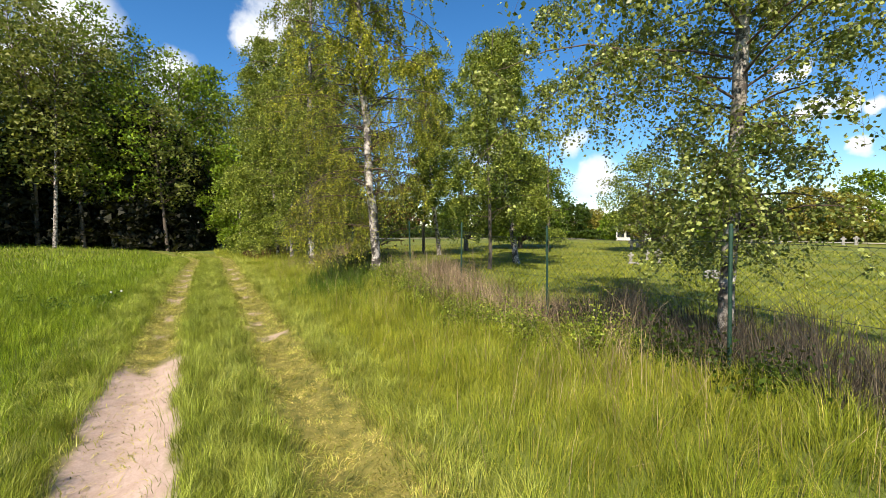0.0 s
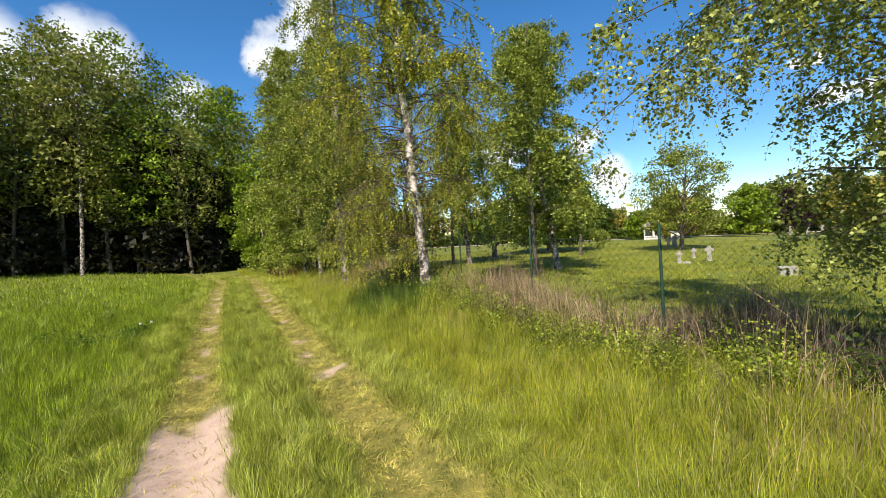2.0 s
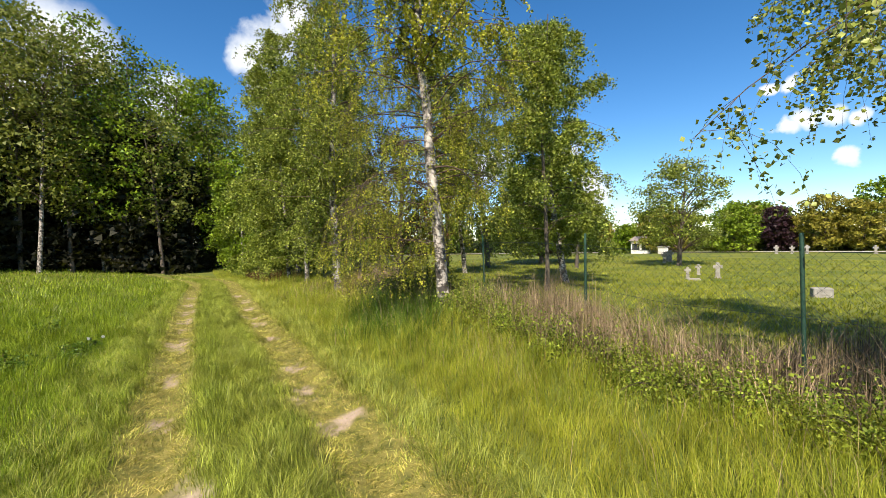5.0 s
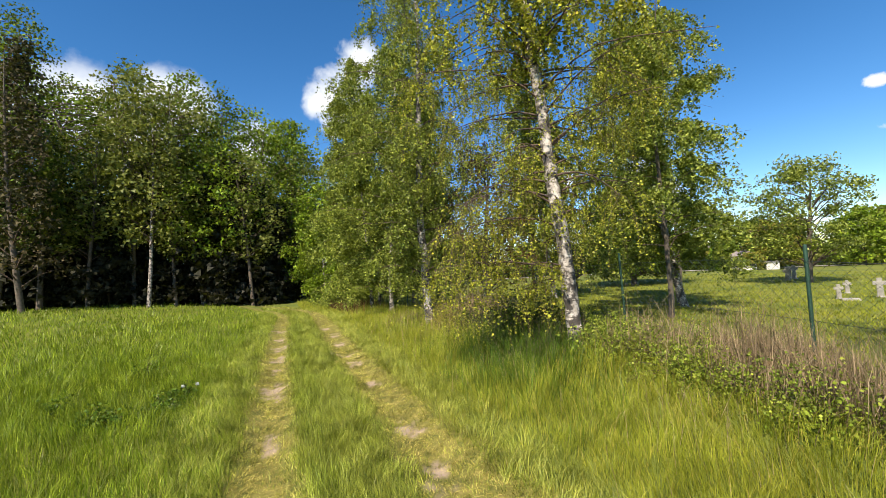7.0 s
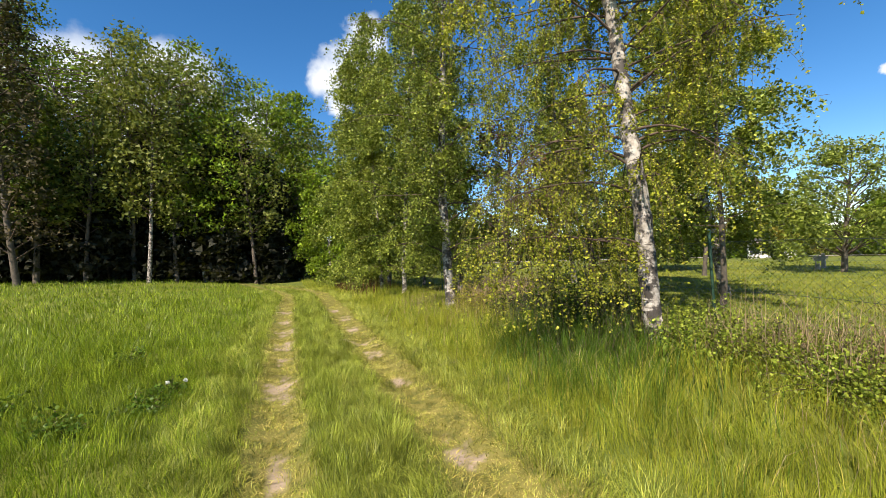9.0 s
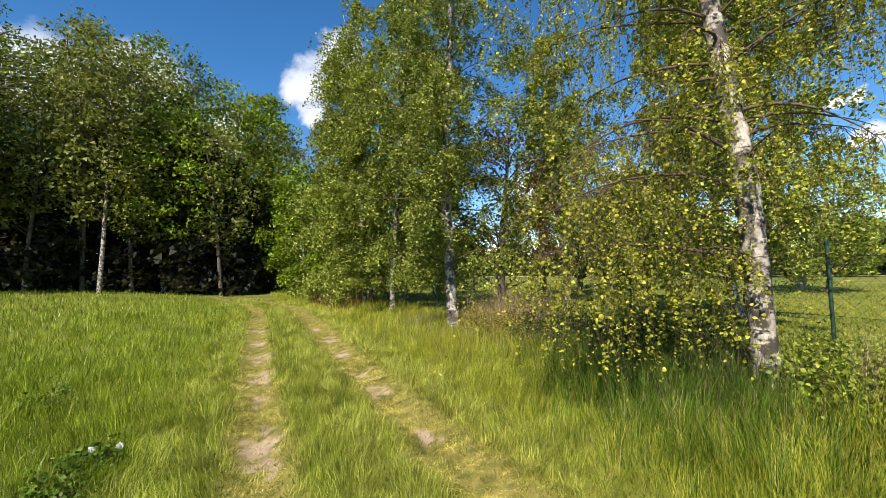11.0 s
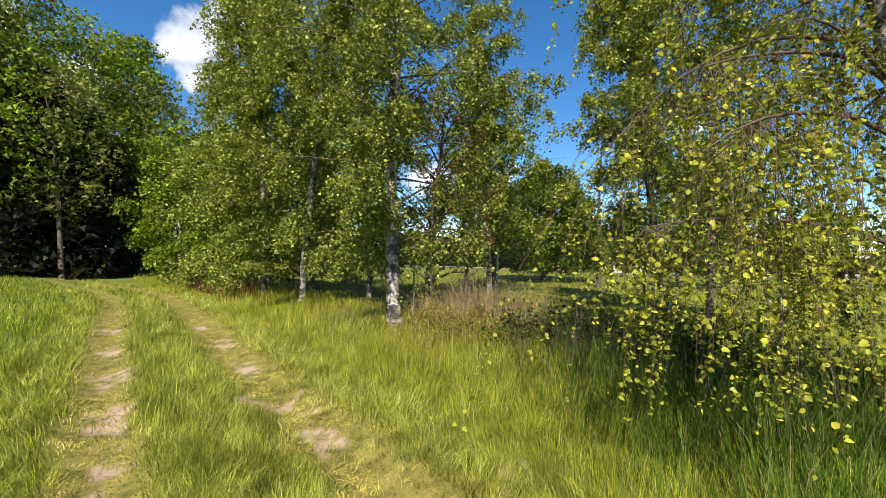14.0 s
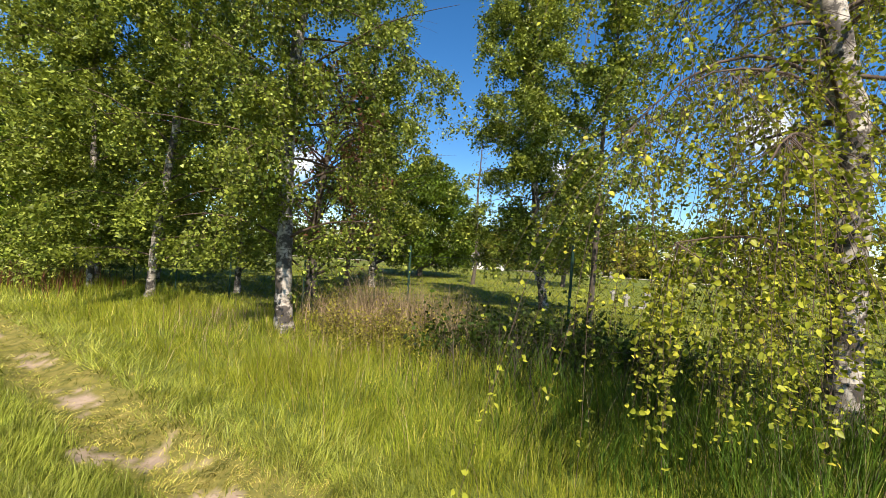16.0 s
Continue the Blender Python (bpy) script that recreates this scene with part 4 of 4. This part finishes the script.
def bush(x, y, rx, h, seed, mat, n, leaf, label, name="bramble_bush", squash=1.0):
    """A low bush: arching stems from one root, leaves in uneven clusters along them."""
    r = np.random.default_rng(seed)
    root = tagged(new(name), label, "bush")
    root.location = (x, y, float(ground_z(x, y)) - 0.03)
    lp = []
    m = 26
    for i in range(m):
        az = i * 2.4 + r.uniform(-0.4, 0.4)
        line = bent_line((0, 0, 0), (math.cos(az) * r.uniform(0.3, 1.2), math.sin(az) * r.uniform(0.3, 1.2) * squash, r.uniform(0.7, 1.4)), max(h, rx) * r.uniform(0.7, 1.25), 6, r, 1.3, 0.12)
        st = Wood()
        st.tube(line, np.linspace(0.006, 0.002, len(line)), 3)
        child("stem", st.mesh("stem", M_TWIG), root)
        k = n // m
        q = r.uniform(0.15, 1, k) * (len(line) - 1)
        qi = np.minimum(q.astype(int), len(line) - 2)
        lp.append(line[qi] + (line[qi + 1] - line[qi]) * (q - qi)[:, None] + r.normal(size=(k, 3)) * 0.1 * rx / 0.6)
    lp = np.concatenate(lp)
    lp = lp[lp[:, 2] > 0.02]
    child("foliage", leaves_mesh("foliage", lp, leaf, mat, r, 0.6, 0.15), root)


br = np.random.default_rng(55)
HERBS = [(4.15, 4.6), (4.3, 5.3), (4.05, 6.1), (4.3, 6.8), (4.1, 7.5), (4.3, 8.2), (4.15, 8.9), (4.4, 9.6), (4.75, 10.2), (4.8, 9.2), (4.9, 7.8), (4.6, 3.9)]
for i, (x, y) in enumerate(HERBS):
    bush(x, y, 0.6, 0.45, 500 + i, M_HERB, 3600, 0.03, "low tangle of green brambles and herbs by the fence")
for i, (x, y) in enumerate([(4.9, 10.9), (5.0, 11.6), (4.7, 10.5), (4.3, 10.35), (5.3, 11.2)]):
    bush(x, y, 0.6, 0.5, 530 + i, M_HERB, 2600, 0.045, "bright green herbs at the foot of the birch", "herb_bush")
# dark leaf colour paints the shade pocket behind the hanging branches
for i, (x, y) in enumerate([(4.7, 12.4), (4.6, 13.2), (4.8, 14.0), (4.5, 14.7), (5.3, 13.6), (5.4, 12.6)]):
    bush(x, y, 0.75, 0.8, 540 + i, M_LEAF_DARK, 1800, 0.06, "bramble bush by the fence, leaves coloured dark for shade")
for i, (x, y) in enumerate([(4.4, 15.3), (4.3, 16.0), (4.6, 16.6), (4.3, 16.9), (4.9, 15.8)]):
    bush(x, y, 0.7, 0.85, 550 + i, M_LEAF_OLIVE, 3000, 0.032, "olive-brown tangle of thin shrubs by the fence", "thin_shrub")
# same dark leaves, standing for the shade beneath the fence birch
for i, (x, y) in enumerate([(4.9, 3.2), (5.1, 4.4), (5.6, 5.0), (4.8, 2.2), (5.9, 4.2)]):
    bush(x, y, 0.6, 0.55, 560 + i, M_LEAF_DARK, 1200, 0.05, "low bush under the birch, leaves coloured dark for its shade")
for i, (x, y) in enumerate([(3.6, 29.0), (3.6, 31.0), (3.0, 36.0), (2.8, 39.0)]):
    bush(x, y, 1.0, 1.0, 570 + i, M_LEAF_BIRCH, 1600, 0.1, "leafy green shrub under the birch row", "shrub")


for i, (x, y, rx) in enumerate([(-1.95, 12.6, 0.3), (-2.55, 12.1, 0.34), (-1.8, 13.1, 0.22), (-3.4, 13.0, 0.3), (-2.9, 15.2, 0.34)]):
    bush(x, y, rx, 0.3, 590 + i, M_SHADE_LUSH, 900, 0.045, "dark green leafy weed standing in the field grass", "field_weed")


# ---------------------------------------------------------------- memorial crosses in the meadow
def cross(x, y, h, turn, label):
    root = tagged(new("stone_cross"), label, "cross", "stone crosses in the meadow")
    root.matrix_basis = pose(x, y, float(ground_z(x, y)) - 0.02, 0, 0, turn)
    w, t = 0.26 * h / 1.2, 0.2 * h / 1.2
    bm = bmesh.new()
    box(bm, 0, 0, 0.5 * h, w, t, h, 0.02)
    for v in bm.verts:
        v.co.x *= 1.25 - 0.3 * min(1, v.co.z / h)
    part("shaft", bm, M_STONE, root)
    bm = bmesh.new()
    box(bm, 0, 0, 0.74 * h, 0.5 * h, t * 1.06, 0.17 * h, 0.02)
    for v in bm.verts:
        v.co.z += (0.05 if v.co.z > 0.74 * h else -0.05) * abs(v.co.x) / (0.3 * h) * h * 0.5
    part("arm", bm, M_STONE, root)
    bm = bmesh.new()
    box(bm, 0, 0, 0.03, w * 1.7, t * 1.7, 0.07, 0.015)
    part("plinth", bm, M_STONE, root)


CROSS_LABEL = "weathered pale stone cross standing in the mown grass"
for x, y, h in ((21.0, 15.7, 0.75), (22.6, 15.1, 1.0), (24.3, 17.0, 0.75), (32.6, 24.3, 1.15), (34.4, 24.9, 1.25), (35.6, 25.9, 1.1),
                (60.0, 27.6, 1.3), (61.5, 26.6, 1.2), (62.2, 25.4, 1.3), (64.0, 20.0, 1.2), (65.0, 19.2, 1.3)):
    cross(x, y, 0.82 * h, -60 + float(rng.uniform(-6, 6)), CROSS_LABEL)


def grave_stone(x, y, sx, sy, sz, label):
    ob = tagged(new("grave_stone"), label, "stone")
    ob.matrix_basis = pose(x, y, float(ground_z(x, y)) - 0.03, 0, 0, -55)
    bm = bmesh.new()
    box(bm, 0, 0, sz / 2, sx, sy, sz, 0.03)
    for v in bm.verts:
        v.co += Vector((rng.uniform(-1, 1), rng.uniform(-1, 1), rng.uniform(-1, 1))) * 0.012
    part("block", bm, M_STONE, ob)
    bm = bmesh.new()
    box(bm, 0, -sy / 2 - 0.004, sz * 0.55, sx * 0.6, 0.012, sz * 0.4)
    part("name_plate", bm, M_STONE, ob)


grave_stone(16.6, 9.0, 0.5, 0.3, 0.32, "low pale grave stone in the meadow grass")
grave_stone(20.3, 15.0, 0.55, 0.35, 0.14, "flat pale grave stone before the crosses")


# ---------------------------------------------------------------- far side of the meadow
def gravel_lane():
    co, q = [], []
    b = np.radians(np.arange(20, 112, 2.0))
    for i, a in enumerate(b):
        for d in (70.0, 73.0):
            x, y = d * math.sin(a), 8 + d * math.cos(a)
            co.append((x, y, float(ground_z(x, y)) + 0.12))
        if i:
            q.append((2 * i - 2, 2 * i - 1, 2 * i + 1, 2 * i))
    me = mesh_np("gravel_lane", co, [q], M_GRAVEL)
    tagged(new("gravel_lane", me), "pale gravel lane along the far edge of the meadow", "path", kind="structure")


gravel_lane()


def house(x, y, turn, wide_, deep_, high, windows, name, label):
    root = tagged(new(name), label, "house")
    root.matrix_basis = pose(x, y, float(ground_z(x, y)) - 0.1, 0, 0, turn)
    hw, hd = wide_ / 2, deep_ / 2
    bm = bmesh.new()
    box(bm, 0, 0, high / 2, wide_, deep_, high)
    part("wall", bm, M_RENDER, root)
    bm = bmesh.new()
    e, rise = 0.35, deep_ * 0.28
    v = [bm.verts.new(q) for q in ((-hw - e, -hd - e, high - 0.05), (hw + e, -hd - e, high - 0.05), (hw + e, hd + e, high - 0.05), (-hw - e, hd + e, high - 0.05),
                                   (-hw * 0.6, 0, high + rise), (hw * 0.6, 0, high + rise))]
    for f in ((0, 1, 5, 4), (2, 3, 4, 5), (1, 2, 5), (3, 0, 4), (3, 2, 1, 0)):
        bm.faces.new([v[q] for q in f])
    part("roof", bm, M_ROOF, root)
    for k in range(windows):
        wx = -hw + wide_ * (k + 0.5) / windows
        bm = bmesh.new()
        box(bm, wx, -hd, high * 0.55, 1.2, 0.12, 1.2)
        win = part("window", bm, M_RENDER, root)
        bm = bmesh.new()
        box(bm, wx, -hd - 0.05, high * 0.55, 1.0, 0.06, 1.0)
        part("pane", bm, M_GLASS, win)


house(84.0, 67.5, -52, 11, 7, 2.8, 4, "house", "low white house with a grey roof beyond the meadow")
house(58.0, 44.3, -52, 2.6, 2.2, 2.1, 2, "gate_lodge", "small white gate lodge with a flat grey roof")
for x, y in ((57.6, 40.4),):
    ob = tagged(new("gate_pillar"), "white rendered gate pillar beyond the meadow", "pillar")
    ob.location = (x, y, float(ground_z(x, y)) - 0.05)
    bm = bmesh.new()
    box(bm, 0, 0, 0.5, 1.0, 1.0, 1.0, 0.04)
    part("shaft", bm, M_RENDER, ob)
    bm = bmesh.new()
    box(bm, 0, 0, 1.05, 1.25, 1.25, 0.14, 0.03)
    part("cap", bm, M_STONE, ob)

fr = np.random.default_rng(77)


def hedge(b0, b1, d, h, seed, mat, label):
    r = np.random.default_rng(seed)
    n = int((b1 - b0) * d * 0.0175 * 220)
    a = np.radians(r.uniform(b0, b1, n))
    dd = d + r.normal(0, 0.7, n)
    x, y = dd * np.sin(a), 8 + dd * np.cos(a)
    top = h * (0.8 + 0.3 * wave(x * 0.5, y * 0.5, seed))
    z = ground_z(x, y) + top * r.uniform(0, 1, n) ** 0.7
    ob = tagged(new("hedge"), label, "hedge")
    child("foliage", leaves_mesh("foliage", np.stack([x, y, z], 1), 0.5, mat, r, 0.7, 0.1), ob)


hedge(18, 62, 79, 1.9, 1, M_LEAF_DARK, "long clipped dark green hedge beyond the meadow")
hedge(62, 136, 80, 2.8, 2, M_LEAF_GREY, "tall grey-green hedge beyond the meadow")
FAR = [((67.0, 35.5), 6.8, 3.0, M_LEAF_FRESH, "bright green round tree beyond the meadow"), ((74.0, 33.0), 6.5, 1.8, M_LEAF_PURPLE, "dark purple-leaved tree beyond the meadow"),
       ((75.5, 28.0), 7.5, 3.0, M_LEAF_OLIVE, "olive brown tree beyond the meadow"), ((77.0, 24.5), 6.5, 3.0, M_LEAF_OLIVE, "olive brown tree beyond the meadow"),
       ((60.0, 42.0), 6.0, 3.2, M_LEAF_OLIVE, "wide yellow-green tree beyond the meadow"), ((58.5, 47.0), 4.2, 1.5, M_LEAF_FRESH, "small green tree beyond the meadow")]
for i, (b, h, rx, m, lab) in enumerate(FAR):
    broadleaf(b, h, rx, 600 + i, 0.34, m, lab, 0.1, 80, 70, 0.75, 0.14)
for i, bearing in enumerate(np.linspace(20, 134, 28)):
    a = radians(bearing + fr.uniform(-1.5, 1.5))
    d = fr.uniform(86, 98)
    mat = (M_LEAF_DARK, M_LEAF_GREY, M_LEAF_OLIVE, M_LEAF_FRESH)[int(fr.integers(0, 4))]
    broadleaf((d * math.sin(a), 8 + d * math.cos(a)), fr.uniform(5.5, 8.5) * (1.0 if bearing < 78 else 1.5), 3.6 if bearing < 78 else 4.4, 620 + i, 0.5, mat, "distant tree in the line beyond the meadow", 0.03, 60, 60, 1.1, 0.15, group="far tree line")
# a slim, nearly leafless tree
birch((24.4, 26.0), 10.5, 1.2, 61, 0.08, M_LEAF_GREY, "slim nearly leafless young tree in the meadow", first=0.25, limbs=26, twigs=5, per_twig=4, hang=0.5, r0=0.12, bark=M_BARK, name="bare_tree")


# ---------------------------------------------------------------- dandelion clocks at the field edge
def dandelion(x, y, h, seed):
    r = np.random.default_rng(seed)
    root = tagged(new("dandelion"), "white dandelion seed head on a thin stem", "flower")
    root.location = (x, y, float(ground_z(x, y)))
    w = Wood()
    line = bent_line((0, 0, -0.02), (r.normal() * 0.1, r.normal() * 0.1, 1), h, 5, r, 0, 0.05)
    w.tube(line, [0.0025] * len(line), 5)
    child("stem", w.mesh("stem", M_HERB), root)
    d = r.normal(size=(160, 3))
    d /= np.linalg.norm(d, axis=1)[:, None]
    tagged(child("seed_head", leaves_mesh("seed_head", line[-1] + d * 0.016, 0.016, M_CLOCK, r, 1.0, 0.0), root, "white downy seeds"), kind="stuff")


for i, (x, y) in enumerate(((-1.75, 12.8), (-1.57, 12.75))):
    dandelion(x, y, 0.3 + 0.03 * i, 700 + i)
